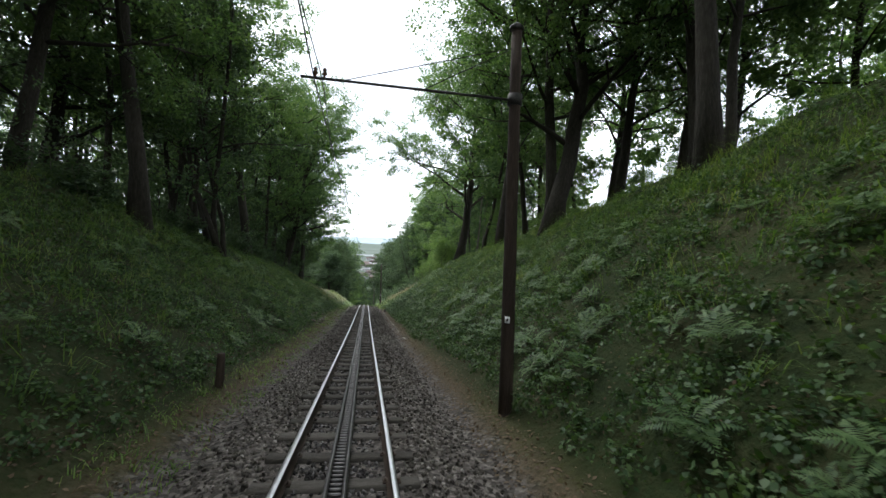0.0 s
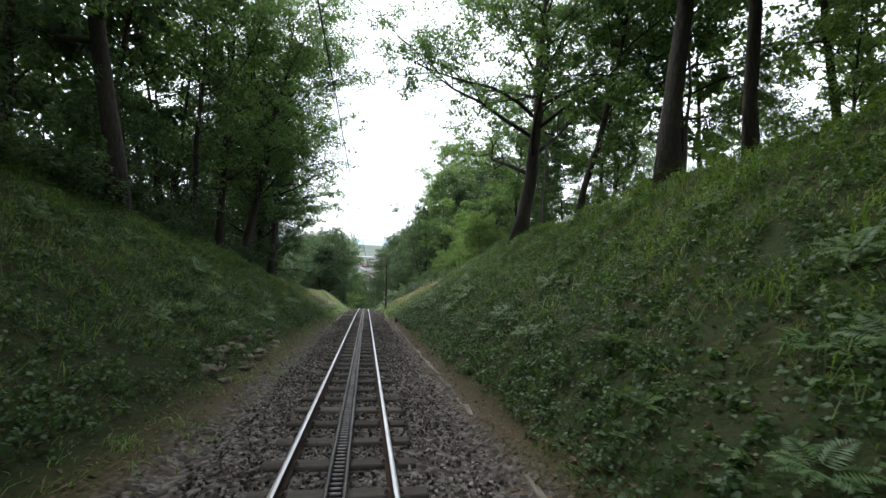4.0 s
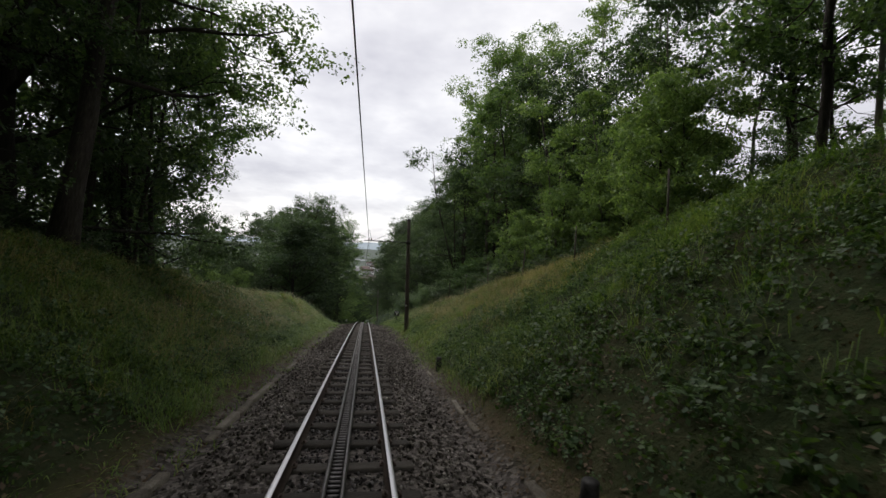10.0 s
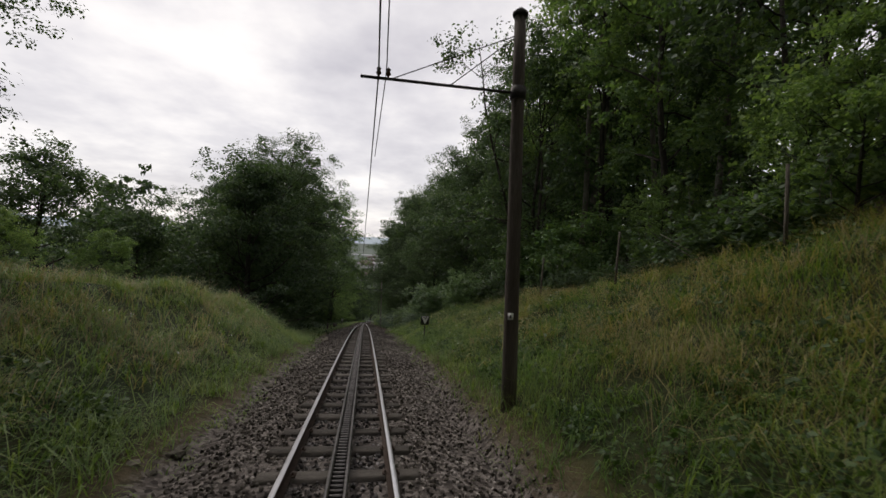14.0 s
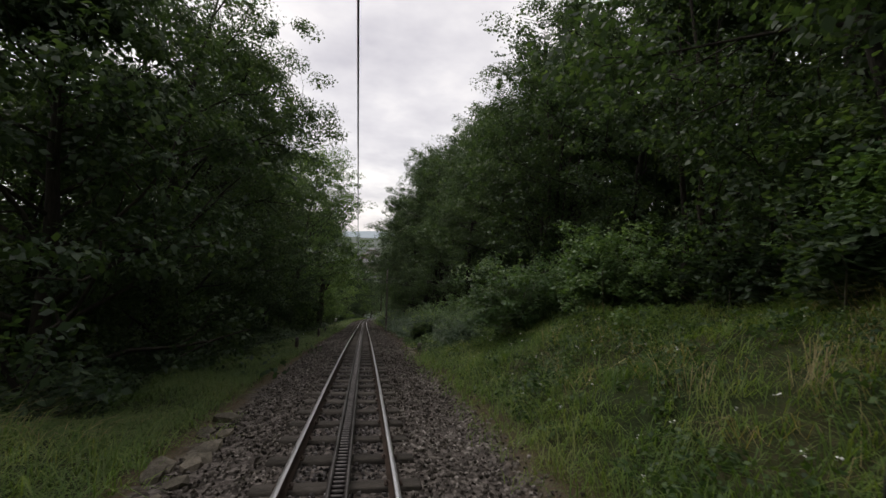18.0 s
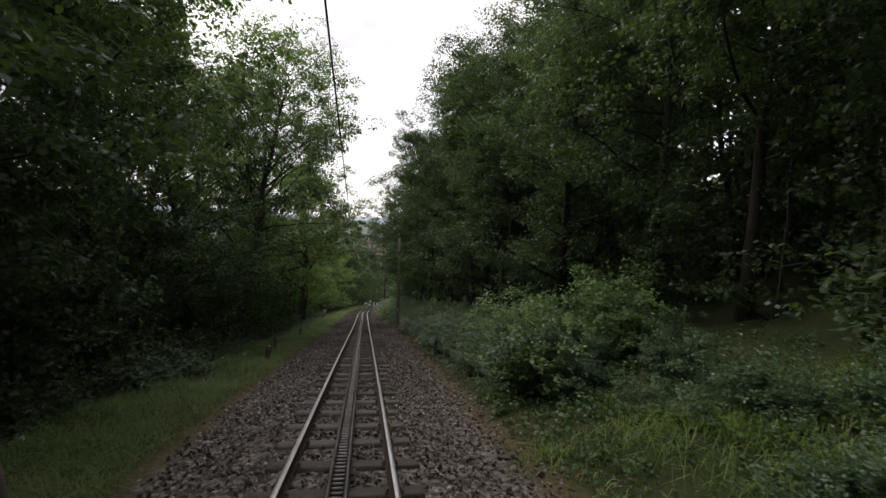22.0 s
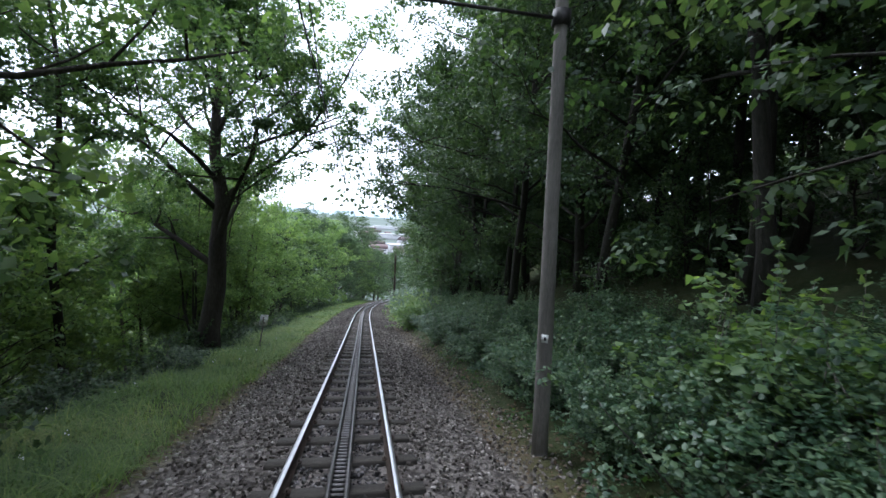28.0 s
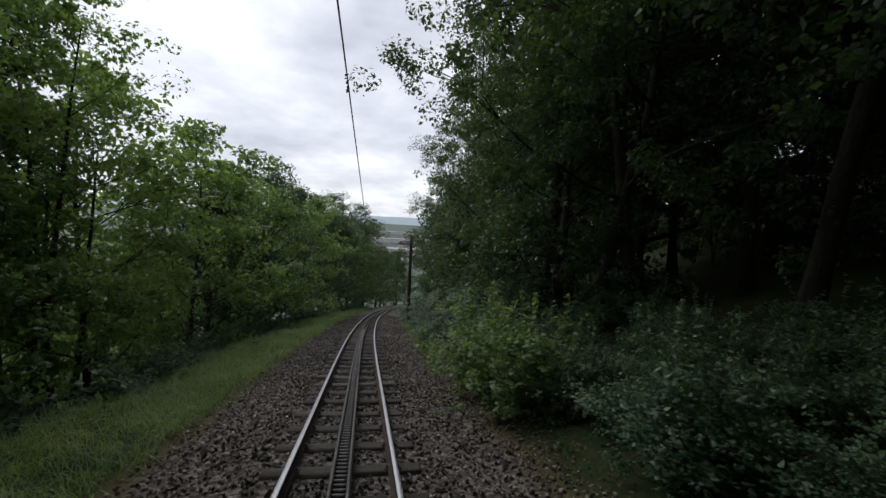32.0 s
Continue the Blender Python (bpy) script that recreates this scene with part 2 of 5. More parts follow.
M_KERB = mottled("old_concrete", [(0.07, 0.06, 0.048), (0.15, 0.13, 0.105), (0.25, 0.225, 0.19)], 2, 30, 0.95, bump=0.5, distance=0.01, own=True)
M_ROCK = mottled("field_stone", [(0.06, 0.055, 0.042), (0.13, 0.115, 0.09), (0.23, 0.2, 0.16)], 3, 20, 0.95, bump=0.7, distance=0.02, own=True)
M_POLE = mottled("tarred_wood_pole", [(0.022, 0.015, 0.012), (0.045, 0.031, 0.024), (0.08, 0.058, 0.043)], 2, 26, 0.9, bump=0.6, distance=0.008, stretch=(3, 3, 0.2))
M_POLE_GREY = mottled("weathered_wood_pole", [(0.045, 0.036, 0.03), (0.085, 0.07, 0.058), (0.14, 0.12, 0.1)], 2, 26, 0.9, bump=0.6, distance=0.008, stretch=(3, 3, 0.2))
M_CONCRETE = mottled("grey_concrete_pole", [(0.10, 0.092, 0.082), (0.165, 0.153, 0.136), (0.23, 0.213, 0.19)], 2, 30, 0.9, bump=0.3, distance=0.006, stretch=(2, 2, 0.3))
M_IRON = mottled("dark_iron", [(0.02, 0.02, 0.02), (0.045, 0.042, 0.04), (0.08, 0.07, 0.065)], 4, 40, 0.6, 0.6, bump=0.2, distance=0.003)
M_WIRE = mottled("copper_wire", [(0.03, 0.03, 0.03), (0.05, 0.048, 0.045), (0.07, 0.065, 0.06)], 4, 40, 0.5, 0.7, bump=0.0)
M_GLAZE = mottled("brown_insulator", [(0.05, 0.025, 0.015), (0.08, 0.04, 0.025), (0.11, 0.06, 0.04)], 4, 30, 0.2, bump=0.0, specular=0.6)
M_WHITE = mottled("white_enamel", [(0.55, 0.55, 0.52), (0.68, 0.68, 0.65), (0.76, 0.76, 0.73)], 5, 30, 0.5, bump=0.05, distance=0.002)
M_BLACK = mottled("black_enamel", [(0.012, 0.012, 0.014), (0.02, 0.02, 0.022), (0.035, 0.035, 0.036)], 5, 30, 0.5, bump=0.05, distance=0.002)
M_STUMP = mottled("grey_weathered_wood", [(0.04, 0.034, 0.028), (0.09, 0.078, 0.063), (0.15, 0.13, 0.105)], 3, 25, 0.95, bump=0.7, distance=0.01, stretch=(3, 3, 0.4))
M_PLASTER = mottled("pale_plaster", [(0.3, 0.3, 0.3), (0.4, 0.4, 0.4), (0.52, 0.52, 0.51)], 0.3, 3, 0.9, bump=0.1, own=True)
M_ROOF = mottled("roof_tiles", [(0.07, 0.06, 0.06), (0.12, 0.085, 0.08), (0.18, 0.13, 0.12)], 0.5, 6, 0.85, bump=0.3, own=True)
M_PANE = mottled("dark_window_pane", [(0.03, 0.035, 0.04), (0.05, 0.055, 0.06), (0.07, 0.075, 0.08)], 1, 5, 0.15, bump=0.0, specular=0.6)
M_WATER = mottled("river_water", [(0.10, 0.115, 0.12), (0.12, 0.135, 0.14), (0.14, 0.155, 0.16)], 0.02, 0.2, 0.45, bump=0.1, specular=0.3)
# haze of the distance is painted into the pale blue of the hills
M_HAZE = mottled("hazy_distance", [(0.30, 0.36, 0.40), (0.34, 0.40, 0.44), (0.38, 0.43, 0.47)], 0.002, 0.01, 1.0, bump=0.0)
M_FAR = mottled("far_fields", [(0.045, 0.065, 0.05), (0.075, 0.095, 0.075), (0.13, 0.15, 0.13)], 0.004, 0.05, 1.0, bump=0.2)


# ---- mesh helpers ----
def np_mesh(name, verts, faces, mat, smooth=False):
    """A mesh from an array of places and one of faces that all have as many corners."""
    verts, faces = np.asarray(verts, np.float32), np.asarray(faces, np.int32)
    me = bpy.data.meshes.new(name)
    n, k = faces.shape
    me.vertices.add(len(verts))
    me.vertices.foreach_set("co", verts.ravel())
    me.loops.add(n * k)
    me.loops.foreach_set("vertex_index", faces.ravel())
    me.polygons.add(n)
    me.polygons.foreach_set("loop_start", np.arange(0, n * k, k, dtype=np.int32))
    if smooth:
        me.polygons.foreach_set("use_smooth", np.ones(n, bool))
    me.update(calc_edges=True)
    me.materials.append(mat)
    return me


def part(name, me, parent, label="", m=None):
    """One mesh object under a thing or under a part."""
    ob = new(name, me)
    ob.parent = parent
    if m is not None:
        ob.matrix_basis = m
    return tagged(ob, label)


def thing(name, label, category, group="", m=None, kind=""):
    ob = new(name)
    ob.empty_display_size = 0.2
    if m is not None:
        ob.matrix_basis = m
    return tagged(ob, label, category, group, kind)


class Soup:
    """Gathers pieces of mesh whose faces all have four corners."""

    def __init__(self):
        self.v, self.f, self.n = [], [], 0

    def add(self, verts, faces):
        verts = np.asarray(verts, float)
        self.v.append(verts)
        self.f.append(np.asarray(faces, int) + self.n)
        self.n += len(verts)
        return self

    def box(self, lo, hi, m=None):
        (a, b, c), (d, e, f) = lo, hi
        v = np.array([(x, y, z) for z in (c, f) for y in (b, e) for x in (a, d)], float)
        if m is not None:
            v = v @ np.array(m.to_3x3()).T + np.array(m.translation)
        return self.add(v, [(0, 2, 3, 1), (4, 5, 7, 6), (0, 1, 5, 4), (1, 3, 7, 5), (3, 2, 6, 7), (2, 0, 4, 6)])

    def tube(self, points, radii, sides=7):
        """A round rod along points; its ends are closed to a small ring."""
        p = np.asarray(points, float)
        k = len(p)
        d = np.gradient(p, axis=0)
        d /= np.linalg.norm(d, axis=1)[:, None] + 1e-9
        ref = np.where(np.abs(d[:, 2:3]) > 0.9, np.array([[1.0, 0, 0]]), np.array([[0, 0, 1.0]]))
        a = np.cross(d, ref)
        a /= np.linalg.norm(a, axis=1)[:, None] + 1e-9
        b = np.cross(d, a)
        ang = np.linspace(0, 2 * np.pi, sides, endpoint=False)
        r = np.asarray(radii, float)[:, None, None]
        v = p[:, None, :] + r * (np.cos(ang)[None, :, None] * a[:, None, :] + np.sin(ang)[None, :, None] * b[:, None, :])
        cap = [p[0] + (v[0] - p[0]) * 0.05, p[-1] + (v[-1] - p[-1]) * 0.05]
        v = np.concatenate([cap[0][None], v, cap[1][None]]).reshape(-1, 3)
        i = np.arange((k + 1) * sides).reshape(k + 1, sides)
        f = np.stack([i, np.roll(i, -1, 1), np.roll(i, -1, 1) + sides, i + sides], -1).reshape(-1, 4)
        return self.add(v, f)

    def mesh(self, name, mat, smooth=False):
        return np_mesh(name, np.concatenate(self.v), np.concatenate(self.f), mat, smooth)


def leaf_quads(rng, places, size, droop=0.2, upright=0.5, slim=0.55, outward=None):
    """Leaf blades, folded along the midrib, one at each place."""
    n = len(places)
    a = rng.normal(size=(n, 3))
    if outward is not None:
        a = a * 0.8 + outward
    a[:, 2] = a[:, 2] * 0.5 - droop
    a /= np.linalg.norm(a, axis=1)[:, None] + 1e-9
    up = rng.normal(size=(n, 3)) * (1 - upright) + np.array([0, 0, upright])
    b = np.cross(a, up)
    b /= np.linalg.norm(b, axis=1)[:, None] + 1e-9
    c = np.cross(b, a)
    L = (size * rng.uniform(0.6, 1.3, n))[:, None]
    W = L * slim * 0.5
    v = np.stack([places, places + a * L * 0.45 + b * W + c * L * 0.08, places + a * L, places + a * L * 0.45 - b * W + c * L * 0.08], 1)
    return v.reshape(-1, 3), np.arange(4 * n).reshape(n, 4)


def ovate_leaves(rng, places, size, face, droop=0.3, slim=0.75):
    """Broad pointed leaves for the bushes: two curved halves that meet in a sunken midrib."""
    n = len(places)
    a = rng.normal(size=(n, 3)) - np.array([0, 0, droop])
    a -= face * np.sum(a * face, axis=1)[:, None]
    a /= np.linalg.norm(a, axis=1)[:, None] + 1e-9
    b = np.cross(face, a)
    c = np.cross(b, a)
    L = (size * rng.uniform(0.55, 1.3, n))[:, None]
    W = L * slim * 0.5
    spots = [places]
    for x, w, z in ((0.28, 0.95, 0.10), (0.66, 0.72, 0.07)):
        spots += [places + a * L * x + b * W * w + c * L * z, places + a * L * x - b * W * w + c * L * z]
    spots.append(places + a * L - c * L * 0.06)
    v = np.stack([spots[0], spots[1], spots[3], spots[5], spots[4], spots[2]], 1).reshape(-1, 3)
    i = np.arange(n)[:, None] * 6
    return v, np.concatenate([i + np.array([[0, 1, 2, 3]]), i + np.array([[0, 3, 4, 5]])])


# ---- the lie of the land beside the track ----
# knots of the cross-section on each side: toe, crest, shoulder behind it, far slope
RIGHT_S = [-60, 5, 13, 18, 22, 40, 45, 52, 58, 64, 70, 76, 84, 92, 100, 420]
RIGHT = [
    ([2.6, 2.6, 2.5, 2.5, 2.2, 2.2, 2.2, 2.2, 2.3, 2.3, 2.2, 2.1, 2.1, 2.2, 2.3, 2.3], [0.0, 0.0, 0.0, 0.0, -0.08, -0.08, -0.08, -0.05, 0.1, 0.25, 0.05, -0.1, -0.15, -0.2, -0.25, -0.25]),
    ([8.7, 8.7, 8.7, 8.7, 8.7, 8.7, 8.2, 7.5, 7.0, 6.5, 6.2, 5.8, 5.2, 4.6, 4.6, 4.6], [6.0, 6.0, 5.5, 5.4, 5.4, 5.4, 4.8, 3.6, 2.95, 2.5, 1.95, 1.65, 1.3, 0.5, 0.2, 0.0]),
    ([17, 17, 17, 17, 17, 17, 16, 16, 15, 15, 15, 14, 14, 13, 13, 13], [7.4, 7.4, 7.0, 7.0, 6.6, 6.2, 5.6, 4.7, 4.0, 3.5, 3.1, 2.9, 2.9, 2.9, 3.2, 3.2]),
    ([70] * 16, [8, 8, 8, 8, 8, 8, 7, 6, 6, 6, 6, 8, 11, 16, 28, 42]),
]
LEFT_S = [-60, 20, 28, 36, 44, 50, 58, 70, 74, 76.5, 79, 100, 420]
LEFT = [
    ([2.6, 2.6, 2.5, 2.4, 2.4, 2.4, 2.4, 2.3, 2.3, 2.5, 2.6, 2.6, 2.6], [0.0, 0.0, 0.0, -0.05, -0.1, -0.1, -0.1, -0.1, -0.15, -0.3, -0.33, -0.33, -0.33]),
    ([8.5, 8.5, 8.5, 8.0, 7.5, 7.0, 6.2, 4.9, 4.4, 4.6, 4.3, 4.3, 4.3], [4.4, 4.4, 4.3, 4.0, 3.3, 2.6, 1.9, 1.7, 1.35, 0.5, -0.4, -0.45, -0.45]),
    ([16, 16, 16, 16, 16, 15, 14, 12, 11, 10, 10, 10, 10], [5.4, 5.4, 5.2, 4.8, 4.0, 2.8, 1.6, 1.0, 0.0, -1.4, -2.3, -2.8, -3.0]),
    ([70] * 13, [8, 8, 8, 7, 5, 2, -2, -6, -8, -10, -12, -16, -18]),
]


def lie(s, u, rough=True):
    """Height of the ground over the rail tops."""
    s, u = np.broadcast_arrays(np.asarray(s, float), np.asarray(u, float))
    out = np.zeros(s.shape)
    for side, keys, knots in ((1, RIGHT_S, RIGHT), (-1, LEFT_S, LEFT)):
        w = u * side
        us = [np.full(s.shape, k) for k in (0.0, 0.55, 0.95, 1.75)]
        hs = [np.full(s.shape, k) for k in (-0.19, -0.19, -0.172, -0.29)]
        for ku, kh in knots:
            us.append(np.interp(s, keys, ku))
            hs.append(np.interp(s, keys, kh))
        h = hs[0].copy()
        for j in range(len(us) - 1):
            k = np.clip((w - us[j]) / (us[j + 1] - us[j]), 0, 1)
            h = np.where(w > us[j], hs[j] + (hs[j + 1] - hs[j]) * k, h)
        out = np.where(w >= 0, h, out)
    if rough:
        w = np.clip((np.abs(u) - 2.2) / 2.0, 0, 1)
        bumps = 0.16 * np.sin(0.9 * s + 1.7 * np.sin(0.31 * u + 1)) * np.sin(0.8 * u + 0.4 * s) + 0.10 * np.sin(2.3 * s + 1.1 * u) * np.cos(1.9 * u - 0.7 * s)
        out = out + bumps * w * np.clip(1.3 - np.abs(u) / 60, 0, 1)
    return out


PLAIN = -62.0


def build_ground():
    s = np.concatenate([[-900, -300, -120], np.arange(-60, 200, 0.8), np.arange(200, 420, 6), [460, 540, 700, 1000, 1600, 2600, 4600]])
    near = np.concatenate([np.arange(0, 9, 0.35), np.arange(9, 20, 1.0), [22, 26, 32, 40, 50, 60, 70]])
    out = np.array([100, 160, 260, 420, 800, 1600, 3200])
    u = np.concatenate([-out[::-1], -near[:0:-1], near, out])
    S, U = np.meshgrid(s, u, indexing="ij")
    H = lie(np.clip(S, -60, 420), np.clip(U, -70, 70))
    P = atv(S, U, H)
    # past the cutting the left falls to the plain and the right stays a hillside; far ahead all is plain
    k = np.clip((np.abs(U) - 70) / 400, 0, 1)
    P[..., 2] = np.where(U < 0, P[..., 2] * (1 - k) + PLAIN * k, P[..., 2] + 10 * k * np.clip(1 - (S - 150) / 400, 0, 1))
    m = np.clip((S - 260) / 160, 0, 1)
    P[..., 2] = P[..., 2] * (1 - m) + PLAIN * m
    i = np.arange(S.size).reshape(S.shape)
    f = np.stack([i[:-1, :-1], i[1:, :-1], i[1:, 1:], i[:-1, 1:]], -1).reshape(-1, 4)[:, ::-1]
    me = np_mesh("ground", P.reshape(-1, 3), f, M_GROUND, True)
    me.materials.append(M_FAR)
    me.attributes.new("across", 'FLOAT', 'POINT').data.foreach_set("value", np.minimum(np.abs(U), 8.0).astype(np.float32).ravel())
    uc = ((U[:-1, :-1] + U[1:, 1:]) / 2).ravel()
    sc = ((S[:-1, :-1] + S[1:, 1:]) / 2).ravel()
    idx = np.where((sc > 300) | (uc < -150), 1, 0)
    me.polygons.foreach_set("material_index", idx.astype(np.int32))
    return tagged(new("ground", me), "dark woodland soil with mossy verges beside the track", "ground", kind="structure")


build_ground()


# ---- the track ----
def swept(profile, a, b, step=1.0):
    """A closed profile of (u, h) carried along the track from a to b."""
    s = np.arange(a, b + 1e-6, step)
    k = len(profile)
    v = np.stack([atv(s, pu, ph) for pu, ph in profile], 1).reshape(-1, 3)
    i = np.arange(len(s) * k).reshape(len(s), k)
    f = np.stack([i[:-1], i[1:], np.roll(i[1:], -1, 1), np.roll(i[:-1], -1, 1)], -1).reshape(-1, 4)
    return Soup().add(v, f)


TRACK_A, TRACK_B = -14.0, 232.0


def build_track():
    track = thing("railway_track", "rusty metre-gauge rack railway track with shiny rail tops", "railway track", kind="structure")
    for u in (-0.53, 0.53):
        prof = [(-0.055, -0.14), (-0.055, -0.128), (-0.009, -0.112), (-0.009, -0.045), (-0.031, -0.032), (-0.031, -0.006), (-0.026, -0.001),
                (0.026, -0.001), (0.031, -0.006), (0.031, -0.032), (0.009, -0.045), (0.009, -0.112), (0.055, -0.128), (0.055, -0.14)]
        body = part("rail", swept([(u + a, b) for a, b in prof], TRACK_A, TRACK_B).mesh("rail", M_RUST), track)
        part("rail_head", swept([(u + a, b) for a, b in [(-0.027, -0.0005), (-0.022, 0.0025), (0.022, 0.0025), (0.027, -0.0005)]], TRACK_A, TRACK_B).mesh("rail_head", M_STEEL), body, "bright worn steel running surface")
    for side in (-1, 1):
        prof = [(0.062, -0.095), (0.062, 0.03), (0.098, 0.03), (0.098, 0.02), (0.074, 0.012), (0.074, -0.08), (0.098, -0.085), (0.098, -0.095)]
        part("rack_bar", swept([(side * a, b) for a, b in prof][::side], TRACK_A, TRACK_B).mesh("rack_bar", M_RACK), track, "greased steel side bar of the rack")
    return track


track = build_track()


# ---- trees ----
def set_sprays(me, values, corners):
    """Gives each leaf of a mesh the tint of the spray that it grows on."""
    me.attributes.new("spray", 'FLOAT', 'POINT').data.foreach_set("value", np.repeat(values, corners).astype(np.float32))
    return me


def spray_places(rng, centres, radii, per, flat=0.6, inner=0.5, turned=0.4, out=0.6, rise=0.5):
    """Places of leaves on rounded sprays, the way each leaf faces, and each leaf's spray tint."""
    k = len(centres)
    d = rng.normal(size=(k, per, 3))
    d /= np.linalg.norm(d, axis=2)[..., None]
    face = d * out + np.array([0, 0, rise]) + rng.normal(size=(k, per, 3)) * turned
    face /= np.linalg.norm(face, axis=2)[..., None]
    d = d * rng.uniform(inner, 1.0, (k, per, 1))
    d[..., 2] *= flat
    tint = np.repeat(rng.uniform(0, 1, k), per)
    return (centres[:, None, :] + d * radii[:, None, None]).reshape(-1, 3), face.reshape(-1, 3), tint


def facing_leaves(rng, places, face, size, slim=0.6, droop=0.25):
    """Folded leaf blades that lie square to the way they face."""
    n = len(places)
    a = rng.normal(size=(n, 3)) - np.array([0, 0, droop])
    a -= face * np.sum(a * face, axis=1)[:, None]
    a /= np.linalg.norm(a, axis=1)[:, None] + 1e-9
    b = np.cross(face, a)
    L = (size * rng.uniform(0.6, 1.3, n))[:, None]
    W = L * slim * 0.5
    v = np.stack([places, places + a * L * 0.45 + b * W + face * L * 0.08, places + a * L, places + a * L * 0.45 - b * W + face * L * 0.08], 1)
    return v.reshape(-1, 3), np.arange(4 * n).reshape(n, 4)


def curved(rng, start, way, length, steps, wander, lift):
    """A limb that wanders and lifts as it grows."""
    p, d = [np.array(start, float)], np.array(way, float)
    for _ in range(steps):
        d = d + rng.normal(size=3) * wander + np.array([0, 0, lift])
        d /= np.linalg.norm(d)
        p.append(p[-1] + d * length / steps)
    return np.array(p)


def tree_meshes(seed, height, girth, clear, spread, limbs, leaves, leaf, mat, bark, stems=1, clump=0.75, peak=0.5, twigs=3, slim=0.6, lift=0.0):
    """Trunk, limbs and crown of a tree that stands at the origin. clear: height of the bare trunk; spread: radius of the crown."""
    rng = np.random.default_rng(seed)
    trunk, wood, tips, sizes = Soup(), Soup(), [], []
    for k in range(stems):
        lean = np.clip(rng.normal(size=2) * (0.03 if stems == 1 else 0.13), -0.11, 0.11)
        base = np.array([0, 0, -0.5]) + (0 if stems == 1 else 1) * np.array([*rng.normal(size=2) * 0.45, 0])
        tall = height * (1 if k == 0 else rng.uniform(0.7, 1.0))
        z = np.linspace(0, 1, 9)
        line = base + np.stack([lean[0] * z * tall + np.cumsum(rng.normal(size=9)) * tall * 0.008, lean[1] * z * tall + np.cumsum(rng.normal(size=9)) * tall * 0.008, z * (tall * 0.93 + 0.5)], -1)
        r = girth * (0.12 + 0.88 * (1 - z) ** 0.85) * (1 if stems == 1 else rng.uniform(0.6, 1))
        r[0] *= 1.45
        trunk.tube(line, r, 9)
        for j in range(max(3, limbs // stems)):
            f = clear / tall + (1 - clear / tall) * ((j + rng.uniform(0, 1)) / max(3, limbs // stems)) ** 0.9
            f = min(f, 0.97)
            start = np.array([np.interp(f, z, line[:, q]) for q in range(3)])
            g = (f - clear / tall) / (1 - clear / tall)
            reach = spread * max(0.22, (1 - (abs(g - (1 - peak) * 0.7) / 0.95) ** 2)) * rng.uniform(0.7, 1.12) / (1 if stems == 1 else 1.4)
            az = j * 2.4 + rng.uniform(-0.5, 0.5) + k
            rise = rng.uniform(0.15, 0.7) + 0.5 * g + lift
            way = np.array([math.cos(az), math.sin(az), rise])
            limb = curved(rng, start, way / np.linalg.norm(way), reach, 5, 0.16, 0.03)
            thick = max(0.02, girth * 0.42 * (1 - 0.75 * f))
            wood.tube(limb, thick * np.linspace(1, 0.22, 6), 5)
            for q in range(twigs):
                at_ = limb[2 + q % 4]
                d = limb[-1] - limb[0] + rng.normal(size=3) * reach * 0.75
                d /= np.linalg.norm(d) + 1e-9
                twig = curved(rng, at_, d, reach * rng.uniform(0.3, 0.55), 3, 0.2, 0.02)
                wood.tube(twig, max(0.016, thick * 0.34) * np.linspace(1, 0.3, 4), 4)
                tips += [twig[-1], twig[2]]
                sizes += [rng.uniform(0.7, 1.3), rng.uniform(0.5, 1.0)]
            tips += [limb[-1], limb[-2]]
            sizes += [rng.uniform(0.7, 1.3), rng.uniform(0.6, 1.1)]
        tips.append(line[-1])
        sizes.append(1.0)
    tips, sizes = np.array(tips), np.array(sizes) * clump
    # every tip bears a few leafy sprays, with gaps between them
    off = rng.normal(size=(len(tips), 3, 3)) * np.array([0.5, 0.5, 0.32])
    centres = (tips[:, None, :] + off * sizes[:, None, None]).reshape(-1, 3)
    radii = np.repeat(sizes, 3) * rng.uniform(0.34, 0.62, 3 * len(tips))
    places, face, tint = spray_places(rng, centres, radii, max(6, leaves // len(centres)))
    v, f = facing_leaves(rng, places, face, leaf, slim)
    return trunk.mesh("trunk", bark, True), wood.mesh("branchwork", bark, True), set_sprays(np_mesh("crown", v, f, mat), tint, 4)


TREES = {}


def tree_kind(key, name, label, **shape):
    TREES[key] = (name, label, tree_meshes(**shape), [])


def plant(key, s, u, turn_by=0.0, size=1.0, lean=(0, 0), sink=0.0, label=""):
    """A tree of that kind, rooted in the ground."""
    name, words, (trunk, wood, crown), made = TREES[key]
    p = at(s, u, float(lie(s, u)) - 0.05 - sink)
    m = pose(p.x, p.y, p.z, lean[0], lean[1], turn_by) @ Matrix.Diagonal((size, size, size, 1))
    if made:
        ob = copy_thing(made[0], pose(p.x, p.y, p.z, lean[0], lean[1], turn_by))
        ob.scale = (size, size, size)
    else:
        ob = thing(name, words, "tree", "trees beside the track")
        part("trunk", trunk, ob)
        tagged(part("branchwork", wood, ob), kind="stuff")
        part("crown", crown, ob)
        ob.matrix_basis = m
        made.append(ob)
    if label:
        tagged(ob, label)
    return ob


